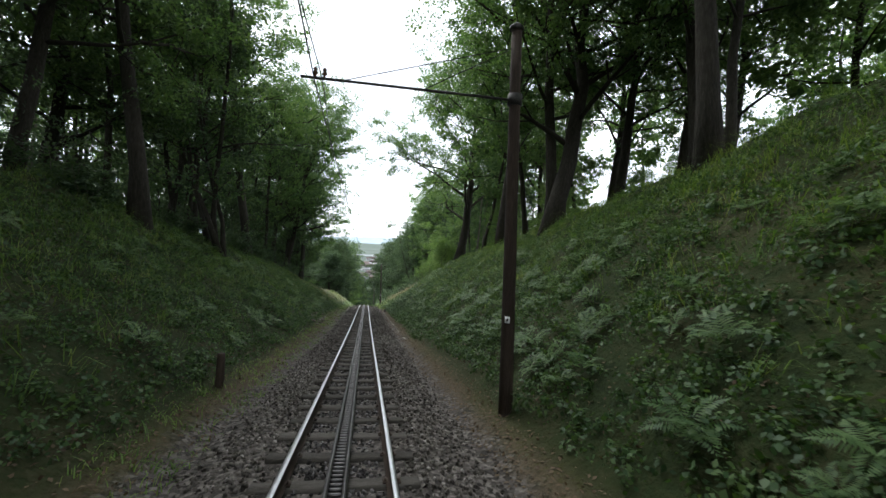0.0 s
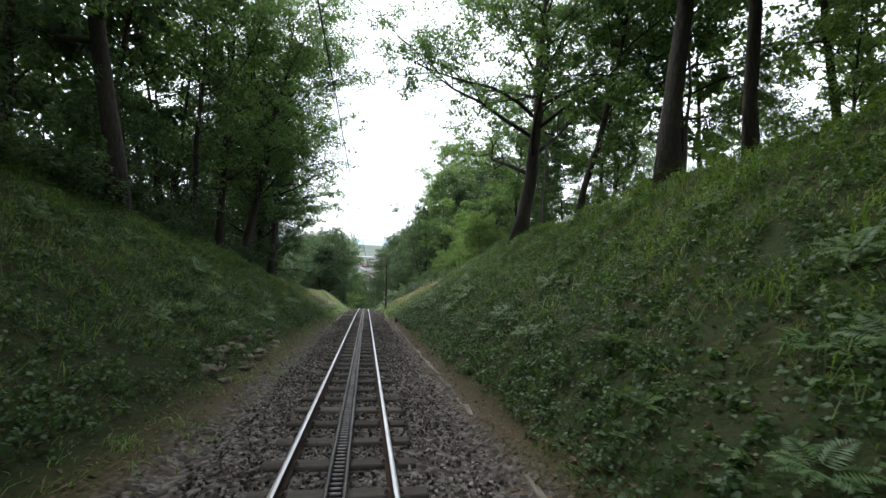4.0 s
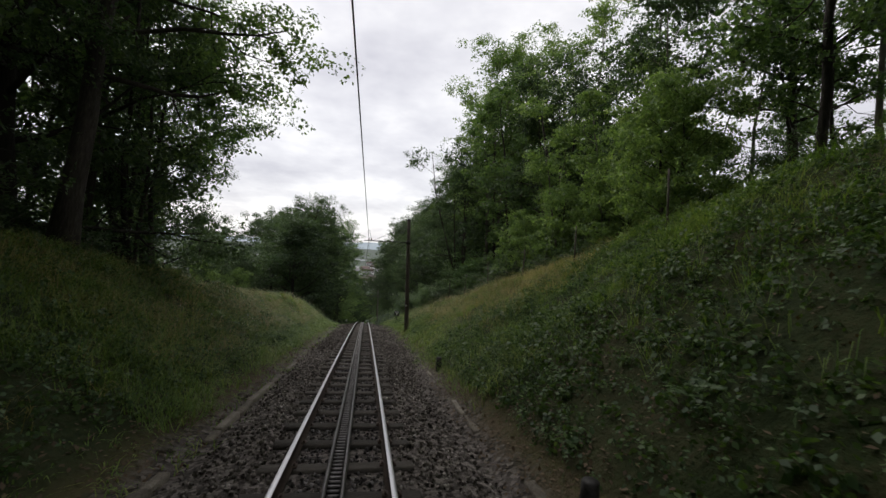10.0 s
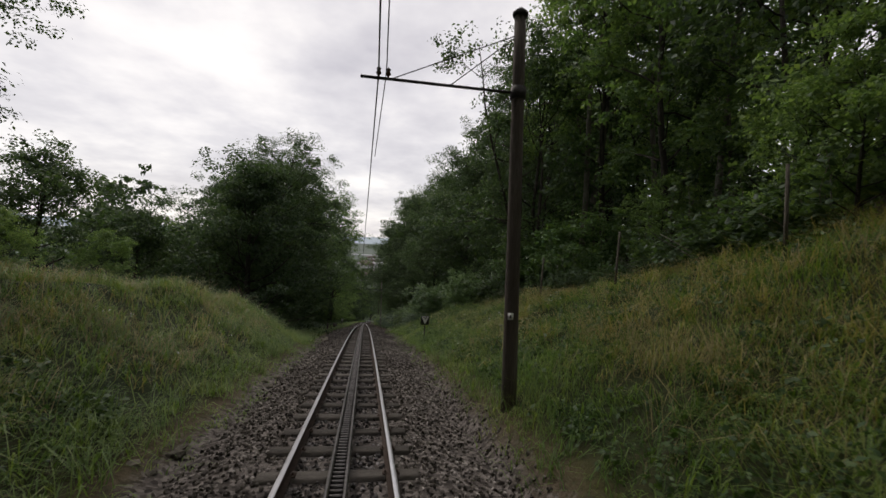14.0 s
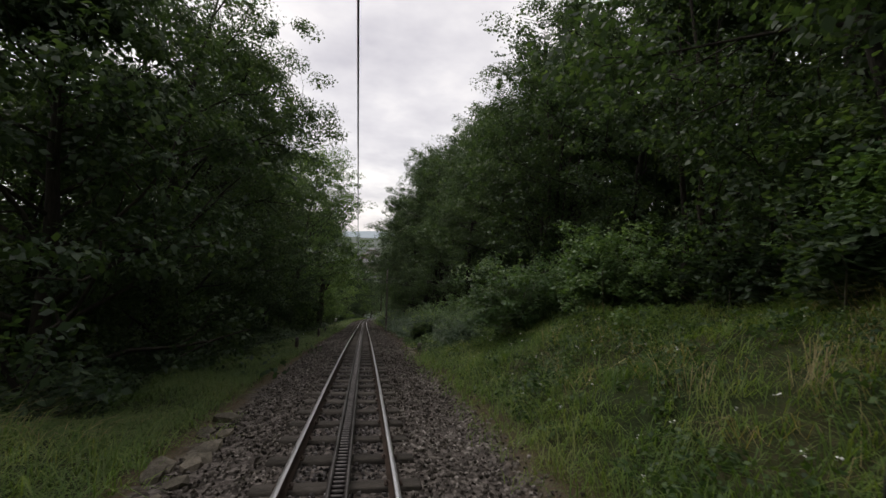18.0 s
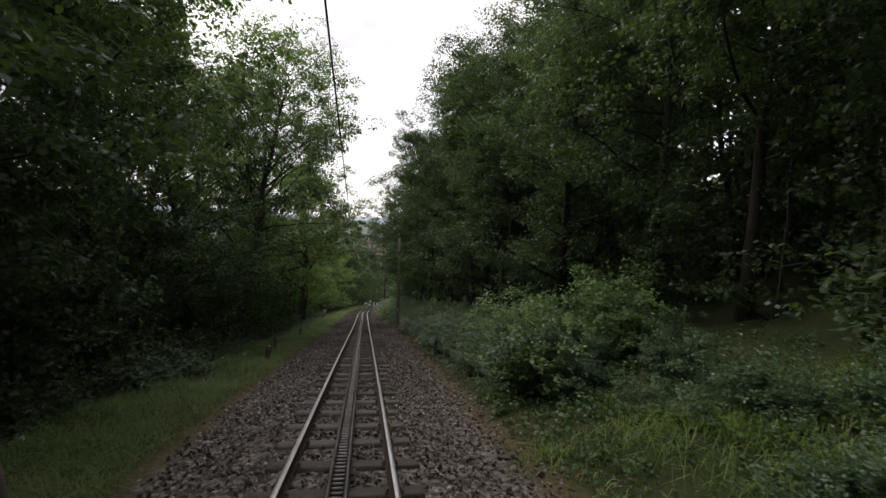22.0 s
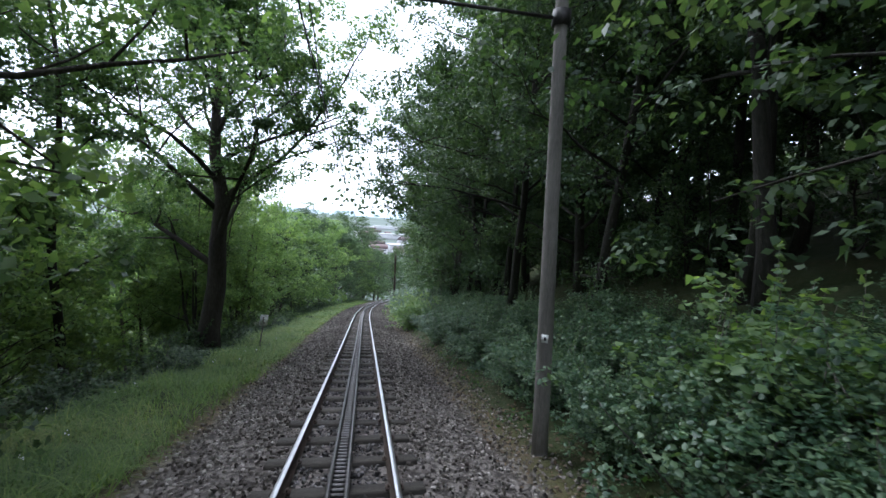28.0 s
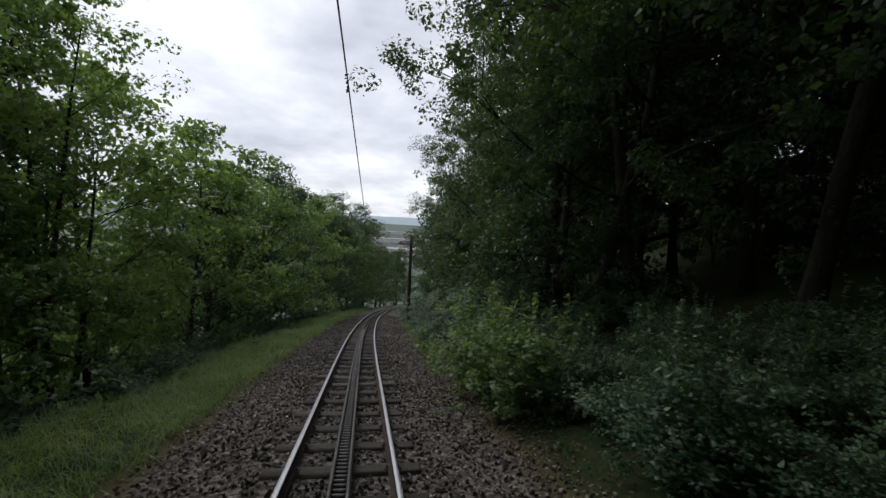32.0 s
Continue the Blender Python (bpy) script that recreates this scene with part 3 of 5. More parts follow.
tree_kind("oak1", "oak_tree", "broad spreading oak on the crest of the cutting", seed=3, height=15, girth=0.41, clear=3.9, spread=8.8, limbs=24, leaves=80000, leaf=0.155, mat=M_LEAF_OAK, bark=M_BARK, clump=1.35, peak=0.5, twigs=7, lift=0.05)
tree_kind("oak3", "oak_tree", "broad dark oak with thick trunk and spreading limbs", seed=3, height=15, girth=0.46, clear=4.2, spread=7.8, limbs=19, leaves=90000, leaf=0.145, mat=M_LEAF_OAK, bark=M_BARK, clump=1.3, peak=0.5, twigs=7, lift=0.35)
tree_kind("oak2", "oak_tree", "tall oak with bare lower trunk and open crown", seed=11, height=17, girth=0.27, clear=5.0, spread=6.2, limbs=25, leaves=32000, leaf=0.15, mat=M_LEAF_OAK, bark=M_BARK, clump=1.2, peak=0.5)
tree_kind("slim1", "ash_tree", "slender woodland tree with thin dark trunk", seed=5, height=15, girth=0.15, clear=4.0, spread=3.2, limbs=15, leaves=9500, leaf=0.19, mat=M_LEAF_OAK, bark=M_BARK, clump=0.85)
tree_kind("slim2", "ash_tree", "slender woodland tree with pale trunk", seed=8, height=14, girth=0.12, clear=5.0, spread=2.8, limbs=13, leaves=7500, leaf=0.19, mat=M_LEAF_DARK, bark=M_BARK_PALE, clump=0.8)
tree_kind("fresh1", "young_tree", "young bright green tree with thin stems", seed=21, height=10, girth=0.09, clear=1.0, spread=2.3, limbs=18, leaves=11000, leaf=0.16, mat=M_LEAF_FRESH, bark=M_BARK_PALE, stems=3, clump=0.75)
tree_kind("fresh2", "young_tree", "young leafy bright green tree at the wood's edge", seed=23, height=8, girth=0.10, clear=0.3, spread=3.3, limbs=24, leaves=13000, leaf=0.175, mat=M_LEAF_FRESH, bark=M_BARK, clump=0.8)
tree_kind("dense1", "edge_tree", "dense dark tree with foliage down to the ground", seed=31, height=11, girth=0.22, clear=0.6, spread=4.4, limbs=26, leaves=21000, leaf=0.175, mat=M_LEAF_DARK, bark=M_BARK, clump=1.05, peak=0.75)
tree_kind("round1", "edge_tree", "large rounded dark tree leafy down to the ground", seed=33, height=10, girth=0.2, clear=0.4, spread=4.6, limbs=34, leaves=30000, leaf=0.155, mat=M_LEAF_DARK, bark=M_BARK, clump=1.1, peak=0.95)
tree_kind("dense2", "edge_tree", "tall dark tree leafy down to the ground", seed=37, height=16, girth=0.26, clear=1.2, spread=4.6, limbs=28, leaves=38000, leaf=0.128, mat=M_LEAF_DARK, bark=M_BARK_DARK, clump=1.1, peak=0.6)
tree_kind("cop1", "coppice_tree", "dark many-stemmed tree with thin upright trunks", seed=41, height=14, girth=0.13, clear=2.2, spread=5.0, limbs=24, leaves=13000, leaf=0.175, mat=M_LEAF_DARK, bark=M_BARK, stems=4, clump=0.9)
tree_kind("cop2", "coppice_tree", "open many-stemmed tree with thin upright trunks", seed=45, height=13, girth=0.12, clear=3.6, spread=4.4, limbs=24, leaves=19000, leaf=0.135, mat=M_LEAF_FRESH, bark=M_BARK, stems=5, clump=0.85)
tree_kind("ash1", "ash_tree", "very tall slender pale ash above the young trees", seed=61, height=20, girth=0.15, clear=8.0, spread=3.6, limbs=18, leaves=12000, leaf=0.17, mat=M_LEAF_FRESH, bark=M_BARK_PALE, clump=0.95)
tree_kind("over1", "maple_tree", "tall dark tree whose crown reaches over the track", seed=43, height=15, girth=0.19, clear=4.6, spread=5.8, limbs=22, leaves=50000, leaf=0.128, mat=M_LEAF_DARK, bark=M_BARK_DARK, clump=1.2, peak=0.62)
tree_kind("bare1", "woodland_tree", "tall dark tree with a long bare trunk", seed=44, height=17, girth=0.2, clear=7.0, spread=5.6, limbs=20, leaves=36000, leaf=0.145, mat=M_LEAF_DARK, bark=M_BARK_DARK, clump=1.25, peak=0.55)
tree_kind("under1", "sapling", "low leafy dark sapling under the wood's edge", seed=47, height=4.2, girth=0.05, clear=0.2, spread=2.3, limbs=15, leaves=7000, leaf=0.11, mat=M_LEAF_DARK, bark=M_BARK, stems=3, clump=0.62)
tree_kind("back1", "woodland_tree", "tall dark tree deep in the wood", seed=51, height=18, girth=0.24, clear=0.9, spread=4.8, limbs=14, leaves=3600, leaf=0.52, mat=M_LEAF_DARK, bark=M_BARK_DARK, clump=1.5, twigs=1)
tree_kind("back2", "woodland_tree", "tall green tree behind the wood's edge", seed=57, height=16, girth=0.2, clear=3.5, spread=4.4, limbs=13, leaves=3000, leaf=0.5, mat=M_LEAF_OAK, bark=M_BARK, clump=1.4, twigs=1)


# ---- the woods ----
def fill(seed, kinds, s_range, u_range, spacing, sizes=(0.85, 1.15), keep=None, lean=3.0, tip=0.0):
    """Plants a band of wood with trees at least that far apart."""
    rng = np.random.default_rng(seed)
    done = []
    for _ in range(4000):
        s, u = rng.uniform(*s_range), rng.uniform(*u_range)
        if keep and not keep(s, u):
            continue
        if all((s - a) ** 2 + (u - b) ** 2 > spacing ** 2 for a, b in done):
            done.append((s, u))
            plant(kinds[int(rng.integers(len(kinds)))], s, u, float(rng.uniform(0, 360)), float(rng.uniform(*sizes)), (float(rng.normal() * lean * 0.5), tip + float(rng.normal() * lean * 0.5)))


# the open oak wood on the cutting's right shoulder
for key, s, u, turn_by, size, tip in [("oak2", 10.0, 8.9, 20, 1.15, -5), ("oak3", 19.4, 8.7, 140, 1.05, -7), ("oak2", 20.6, 9.2, 60, 1.2, -5), ("oak2", 27.3, 8.7, 250, 1.15, -6),
                                      ("oak1", 39.4, 8.4, 100, 1.1, -1), ("slim1", 36.3, 11.6, 10, 0.65, 0), ("slim2", 33.0, 13.5, 210, 0.9, 0), ("slim1", 26.5, 13.5, 300, 0.9, -4), ("slim1", 34.0, 9.6, 100, 1.05, -8),
                                      ("slim2", 46.0, 12.5, 77, 0.7, 0), ("slim1", 50.5, 13.0, 120, 0.75, 0), ("oak2", 8.0, 14.0, 200, 1.0, 0), ("slim1", 3.0, 12.5, 30, 1.0, 0),
                                      ("oak2", 18.0, 14.5, 260, 1.05, -3), ("slim1", 25.5, 9.8, 10, 1.2, -10), ("oak2", 33.5, 14.0, 30, 0.9, 0), ("slim1", 11.0, 10.2, 190, 1.1, -4)]:
    plant(key, s, u, turn_by, size, (0, tip))
fill(1, ["back2", "slim2", "slim1"], (8, 38), (17, 34), 6.5, (0.7, 0.9))
fill(2, ["fresh2", "fresh1"], (24, 44), (11, 18), 5.0, (0.35, 0.55))
# bright young trees behind the meadow
fill(3, ["fresh1", "slim1", "cop1"], (56, 74), (10.2, 14), 3.1, (0.85, 1.15))
# crowns that lean in over the deep cutting; unseen ones behind the start add shade
for key, s, u, turn_by, size, tip in [("oak2", 17.0, -8.0, 130, 1.15, 10), ("cop1", 23.5, -7.8, 220, 1.2, 9), ("oak2", -2.0, -8.2, 300, 1.15, 9), ("oak2", 3.0, 9.4, 80, 1.15, -8), ("oak2", -6.0, 9.2, 170, 1.2, -9), ("oak2", -8.0, -8.6, 10, 1.2, 9)]:
    plant(key, s, u, turn_by, size, (0, tip))
for s, u, turn_by, size in [(73.6, 9.8, 10, 1.05), (75.4, 11.0, 100, 1.1), (77.0, 10.2, 200, 0.95), (72.6, 12.0, 300, 1.0), (69.5, 12.8, 40, 0.95), (66.0, 14.0, 150, 0.95)]:
    plant("ash1", s, u, turn_by, size)
fill(28, ["fresh1", "slim1", "slim2"], (43, 57), (10.4, 16), 3.9, (0.75, 1.0))
fill(36, ["cop1", "slim1", "oak2"], (43, 56), (15, 22), 5.6, (0.8, 1.0))
fill(38, ["fresh2", "under1"], (44, 60), (9.0, 11.4), 2.6, (0.42, 0.62))
# fill 39 adds high oak crowns to keep sky light off the cutting
fill(39, ["oak2"], (-6, 27), (11.8, 20), 5.6, (1.0, 1.15))
fill(4, ["fresh2"], (52, 70), (8.5, 11), 3.0, (0.4, 0.6))
fill(13, ["slim2", "slim1"], (50, 76), (15, 26), 6.5, (0.7, 0.95))
# the dark wood on the right, leaning to the light over the track
fill(5, ["dense2", "over1", "cop1", "dense2"], (76, 91), (8.2, 10.8), 3.4, (0.95, 1.08), tip=-4.0)
fill(26, ["over1", "over1", "dense2"], (91, 102), (8.5, 10.2), 3.3, (0.78, 0.88), tip=-3.0)
fill(17, ["over1", "dense2"], (102, 112), (6.9, 8.4), 3.2, (0.68, 0.78), tip=-5.0)
fill(18, ["over1", "over1", "dense2"], (112, 122), (7.0, 8.6), 3.2, (0.95, 1.08), tip=-10.0)
fill(29, ["over1", "over1", "bare1"], (124.0, 141), (6.5, 8.2), 3.2, (0.98, 1.12), tip=-11.0)
fill(6, ["over1", "dense2", "dense1"], (140, 190), (6.2, 8.8), 3.7, (0.85, 1.0), tip=-7.0)
fill(19, ["dense2", "cop1", "slim1"], (92, 110), (9.4, 12.0), 3.9, (0.9, 1.05), tip=-3.0)
fill(31, ["bare1", "dense2"], (110, 145), (9.4, 13.0), 3.4, (0.9, 1.05), tip=-2.0)
plant("over1", 139.5, 6.5, 140, 0.95, (0, -9))
plant("over1", 142.0, 6.2, 230, 1.12, (0, -10))
fill(7, ["back1", "back1", "back2"], (78, 190), (13.5, 30), 4.9, (0.85, 1.05))
fill(8, ["under1"], (84, 112), (6.9, 8.4), 6.0, (0.9, 1.2))
# woods behind the start, unseen and added to block light from the rear
fill(32, ["dense2", "cop1", "oak2"], (-42, -12), (-14, -7.6), 4.4, (0.95, 1.15), tip=5.0)
fill(33, ["dense2", "cop1", "oak2"], (-42, -6), (8.6, 15), 4.4, (0.95, 1.15), tip=-5.0)
# the dark wood on the left shoulder of the cutting
fill(9, ["cop1", "slim1", "slim2", "oak2", "slim1"], (-12, 50), (-12.5, -8.4), 3.6, (0.95, 1.2), lean=6.0, tip=4.0)
fill(27, ["dense2", "slim1"], (0, 22), (-17, -12.6), 6.2, (0.8, 0.95))
fill(30, ["dense2", "cop1"], (3, 24), (-15, -10.5), 3.7, (0.9, 1.05), tip=3.0)
fill(10, ["back2", "slim1", "slim2"], (-12, 34), (-26, -13.0), 6.8, (0.75, 1.0))
fill(16, ["back1", "cop1", "slim1"], (34, 64), (-28, -13.0), 5.6, (0.85, 1.05))
for key, s, u, turn_by, size, tip in [("oak2", 56.5, -9.6, 40, 1.0, 4), ("oak2", 63.0, -10.5, 200, 1.0, 3), ("cop1", 60.0, -10.4, 300, 1.1, 3), ("dense2", 53.0, -9.6, 20, 1.0, 5), ("cop1", 58.0, -8.6, 140, 1.05, 5), ("slim1", 50.5, -8.2, 140, 1.15, 12), ("oak2", 52.4, -7.5, 75, 1.1, 10), ("oak2", 47.5, -8.4, 340, 1.1, 8), ("slim1", 64.5, -12.5, 210, 1.05, 4),
                                      ("dense2", 68.2, -12.8, 80, 0.85, 0), ("slim1", 66, -14.5, 80, 0.95, 0), ("dense1", 78.5, -10.8, 15, 0.72, 0), ("dense1", 75, -12.6, 55, 0.72, 0), ("fresh2", 73, -9.0, 15, 0.36, 0), ("dense1", 83, -13, 195, 0.85, 0), ("dense1", 71, -15.5, 95, 0.72, 0),
                                      ("fresh2", 70.5, -10.5, 190, 0.35, 0), ("round1", 82.6, -6.9, 120, 1.12, 0), ("dense2", 88.2, -7.4, 20, 0.95, 6), ("dense1", 86.0, -9.5, 20, 0.9, 0)]:
    plant(key, s, u, turn_by, size, (0, tip))
# the left wood, on falling ground
fill(11, ["dense2", "over1", "cop1"], (90, 105), (-9.2, -6.8), 3.4, (0.95, 1.12), tip=6.0)
fill(14, ["oak2", "over1", "oak2", "slim1"], (105, 123), (-9.0, -6.6), 3.4, (0.95, 1.1), tip=7.0)
fill(40, ["dense2", "over1"], (99, 124), (-13.5, -9.6), 6.4, (1.0, 1.15), tip=2.0)
fill(24, ["dense2", "dense2", "cop1"], (92, 113), (-15, -10.5), 3.9, (0.62, 0.8), tip=2.0)
fill(25, ["fresh1", "fresh2"], (114, 129), (-15, -9.8), 3.3, (0.75, 1.0), tip=2.0)
fill(12, ["back1", "back1", "back2"], (84, 210), (-32, -15), 5.6, (0.55, 0.75), keep=lambda s, u: s < 115 or u < -20)
for key, s, u, turn_by, size in [("oak3", 129.2, -5.75, 150, 0.92), ("slim1", 126.0, -8.5, 30, 0.95), ("fresh1", 133.5, -9.4, 45, 0.9), ("cop2", 132.2, -7.2, 75, 0.66), ("slim1", 136.0, -8.4, 60, 0.72), ("cop1", 137.8, -9.6, 160, 0.72), ("slim1", 139.4, -8.8, 220, 0.75),
                                 ("cop2", 136.2, -7.7, 250, 0.92), ("cop2", 140.2, -7.6, 20, 0.8), ("fresh2", 138.5, -7.4, 200, 0.6), ("fresh2", 142.5, -8.2, 200, 1.2), ("fresh2", 147.5, -7.2, 15, 1.15), ("fresh2", 134.5, -12.4, 15, 1.3), ("fresh1", 140.0, -12.0, 15, 1.2), ("round1", 152.0, -8.4, 110, 0.95), ("fresh2", 156.5, -7.6, 300, 1.25), ("dense1", 162, -8.0, 40, 1.15), ("round1", 160, -10.5, 40, 1.15), ("fresh2", 168, -6.8, 75, 1.35), ("dense1", 176, -6.4, 10, 1.1), ("dense1", 186, -6.4, 230, 1.1), ("fresh2", 194, -5.8, 230, 1.3), ("dense1", 203, -6.0, 130, 1.1),
                                 ("dense2", 186, -8.6, 20, 1.08), ("dense2", 193, -6.8, 140, 1.05), ("dense2", 202, -5.8, 260, 1.0), ("dense1", 212, -5.5, 60, 1.1), ("dense1", 222, -6.5, 160, 1.1), ("dense1", 232, -5.0, 260, 1.2), ("dense1", 226, 6.5, 260, 1.1), ("dense1", 240, -7.0, 200, 1.2)]:
    plant(key, s, u, turn_by, size)
# leafy undergrowth that closes the woods near the ground
fill(20, ["under1"], (88, 117), (-13, -6.8), 2.4, (0.9, 1.5))
fill(35, ["cop1", "dense1"], (108, 126), (-17, -11), 4.2, (0.6, 0.8))
fill(37, ["back1"], (100, 128), (-30, -17), 5.0, (0.55, 0.75))
fill(23, ["fresh1", "fresh2"], (129, 165), (-18, -9.5), 3.8, (0.5, 0.85))
fill(21, ["under1"], (26, 66), (-18, -10), 3.4, (0.8, 1.3))
fill(22, ["under1"], (80, 112), (9, 16), 4.0, (0.9, 1.3))
fill(34, ["under1"], (112, 160), (11, 18), 3.6, (0.9, 1.3))


# ---- shrubs and ferns ----
def shrub_mesh(seed, height, radius, leaves, leaf, mat, slim=0.75):
    rng = np.random.default_rng(seed)
    stems, tips = Soup(), []
    for k in range(11):
        az = rng.uniform(0, 2 * np.pi)
        way = np.array([math.cos(az) * rng.uniform(0.15, 0.9), math.sin(az) * rng.uniform(0.15, 0.9), 1.0])
        line = curved(rng, (rng.normal() * 0.12, rng.normal() * 0.12, -0.1), way / np.linalg.norm(way), height * rng.uniform(0.75, 1.1), 5, 0.12, -0.02)
        stems.tube(line, np.linspace(0.014, 0.004, 6), 4)
        tips += [line[2], line[3], line[4], line[5]]
    tips = np.array(tips)
    tips[:, :2] *= radius / max(0.3, np.abs(tips[:, :2]).max())
    off = rng.normal(size=(len(tips), 3, 3)) * np.array([0.2, 0.2, 0.16]) * height
    centres = (tips[:, None, :] + off).reshape(-1, 3)
    centres[:, 2] = np.abs(centres[:, 2])
    places, face, tint = spray_places(rng, centres, rng.uniform(0.1, 0.2, len(centres)) * height, leaves // len(centres), 0.6, 0.35, 0.3, 0.28, 0.85)
    places[:, 2] = np.abs(places[:, 2])
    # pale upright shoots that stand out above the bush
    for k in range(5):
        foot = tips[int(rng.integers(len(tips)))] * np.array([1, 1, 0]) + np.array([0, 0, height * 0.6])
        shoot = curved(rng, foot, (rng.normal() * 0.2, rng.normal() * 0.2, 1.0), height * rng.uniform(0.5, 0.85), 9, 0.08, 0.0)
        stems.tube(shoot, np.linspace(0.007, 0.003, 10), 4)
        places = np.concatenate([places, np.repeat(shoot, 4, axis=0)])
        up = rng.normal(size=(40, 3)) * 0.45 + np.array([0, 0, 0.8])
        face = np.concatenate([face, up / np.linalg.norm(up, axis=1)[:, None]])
        # tint rises to the tip: young leaves, and top light put into the colour
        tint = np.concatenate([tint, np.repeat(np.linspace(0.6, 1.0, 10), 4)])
    v, f = ovate_leaves(rng, places, leaf, face, slim=slim)
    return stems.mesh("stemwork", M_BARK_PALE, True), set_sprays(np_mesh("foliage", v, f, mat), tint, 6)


SHRUBS = {}


def shrub(key, s, u, size=1.0, turn_by=0.0):
    name, label, (stems, leaves), made = SHRUBS[key]
    p = at(s, u, float(lie(s, u)) - 0.04)
    m = pose(p.x, p.y, p.z, 0, 0, turn_by)
    if made:
        ob = copy_thing(made[0], m)
        ob.scale = (size, size, size)
        return ob
    ob = thing(name, label, "shrub", "shrubs beside the track")
    tagged(part("stemwork", stems, ob), kind="stuff")
    part("foliage", leaves, ob)
    ob.matrix_basis = m @ Matrix.Diagonal((size, size, size, 1))
    made.append(ob)
    return ob


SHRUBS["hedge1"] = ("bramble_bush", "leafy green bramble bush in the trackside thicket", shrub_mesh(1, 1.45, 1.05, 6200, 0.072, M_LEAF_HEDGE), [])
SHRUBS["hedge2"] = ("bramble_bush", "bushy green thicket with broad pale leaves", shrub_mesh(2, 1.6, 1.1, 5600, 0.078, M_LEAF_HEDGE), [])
SHRUBS["bush"] = ("hazel_bush", "rounded leafy bush on the grassy bank", shrub_mesh(3, 2.2, 1.5, 9000, 0.09, M_LEAF_BUSH), [])
SHRUBS["maple"] = ("maple_sapling", "young maple bush with broad pale green leaves", shrub_mesh(5, 1.5, 1.0, 3200, 0.095, M_LEAF_FRESH, 0.95), [])
SHRUBS["low"] = ("undergrowth_bush", "low dark bush in the undergrowth", shrub_mesh(4, 1.1, 0.9, 2900, 0.092, M_LEAF_DARK), [])

rng_shrub = np.random.default_rng(70)
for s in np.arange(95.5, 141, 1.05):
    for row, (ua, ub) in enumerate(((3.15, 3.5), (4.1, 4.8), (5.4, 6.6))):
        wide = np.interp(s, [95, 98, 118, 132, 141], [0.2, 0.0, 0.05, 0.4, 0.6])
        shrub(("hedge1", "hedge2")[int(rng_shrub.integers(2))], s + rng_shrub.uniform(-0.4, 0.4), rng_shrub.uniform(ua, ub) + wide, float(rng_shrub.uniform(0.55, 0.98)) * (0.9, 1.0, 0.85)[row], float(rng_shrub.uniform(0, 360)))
for s, u, size in [(97.2, 4.0, 0.75), (98.8, 4.7, 0.8), (96.4, 5.2, 0.8), (84.0, 4.4, 0.95), (84.6, 5.2, 0.85), (81.8, 6.1, 1.0), (82.8, 6.6, 0.9), (88.7, 3.9, 0.58), (74.5, 9.0, 1.6), (76.0, 8.0, 1.3), (72.5, 9.6, 1.5), (78.0, 8.6, 1.2)]:
    shrub("bush", s, u, size, s * 97 % 360)
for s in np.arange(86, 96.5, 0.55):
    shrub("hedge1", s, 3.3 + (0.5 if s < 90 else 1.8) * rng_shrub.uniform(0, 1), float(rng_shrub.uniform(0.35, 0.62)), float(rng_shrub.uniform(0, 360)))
for s, u, size in [(95.6, 3.5, 0.75), (96.6, 4.3, 0.85), (97.5, 3.6, 0.7), (98.4, 4.6, 0.85), (99.4, 3.9, 0.75), (101.2, 4.4, 0.8), (115.3, 4.3, 1.0), (116.4, 5.2, 0.95), (134.6, 3.0, 0.95), (136.2, 2.95, 1.05), (137.6, 3.1, 1.0), (139.0, 3.5, 0.95), (140.6, 3.6, 0.9)]:
    shrub("maple", s, u, size, s * 53 % 360)
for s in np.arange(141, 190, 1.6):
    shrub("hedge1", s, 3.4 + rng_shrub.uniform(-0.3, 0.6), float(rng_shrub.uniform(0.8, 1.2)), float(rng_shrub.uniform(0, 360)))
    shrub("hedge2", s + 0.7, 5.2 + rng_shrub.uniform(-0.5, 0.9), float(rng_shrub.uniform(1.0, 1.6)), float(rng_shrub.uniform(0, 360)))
for s in np.arange(78, 200, 1.7):
    shrub("low", s, -5.2 + rng_shrub.uniform(-0.9, 0.3), float(rng_shrub.uniform(0.6, 1.2)), float(rng_shrub.uniform(0, 360)))
for s in np.arange(-8, 60, 2.2):
    shrub("low", s, -8.4 + rng_shrub.uniform(-1.5, 0.6), float(rng_shrub.uniform(0.8, 1.5)), float(rng_shrub.uniform(0, 360)))
for s in np.arange(56, 92, 1.6):
    shrub("low", s, float(np.interp(s, RIGHT_S, RIGHT[1][0])) + 1.0 + rng_shrub.uniform(-0.2, 1.6), float(rng_shrub.uniform(0.8, 1.6)), float(rng_shrub.uniform(0, 360)))


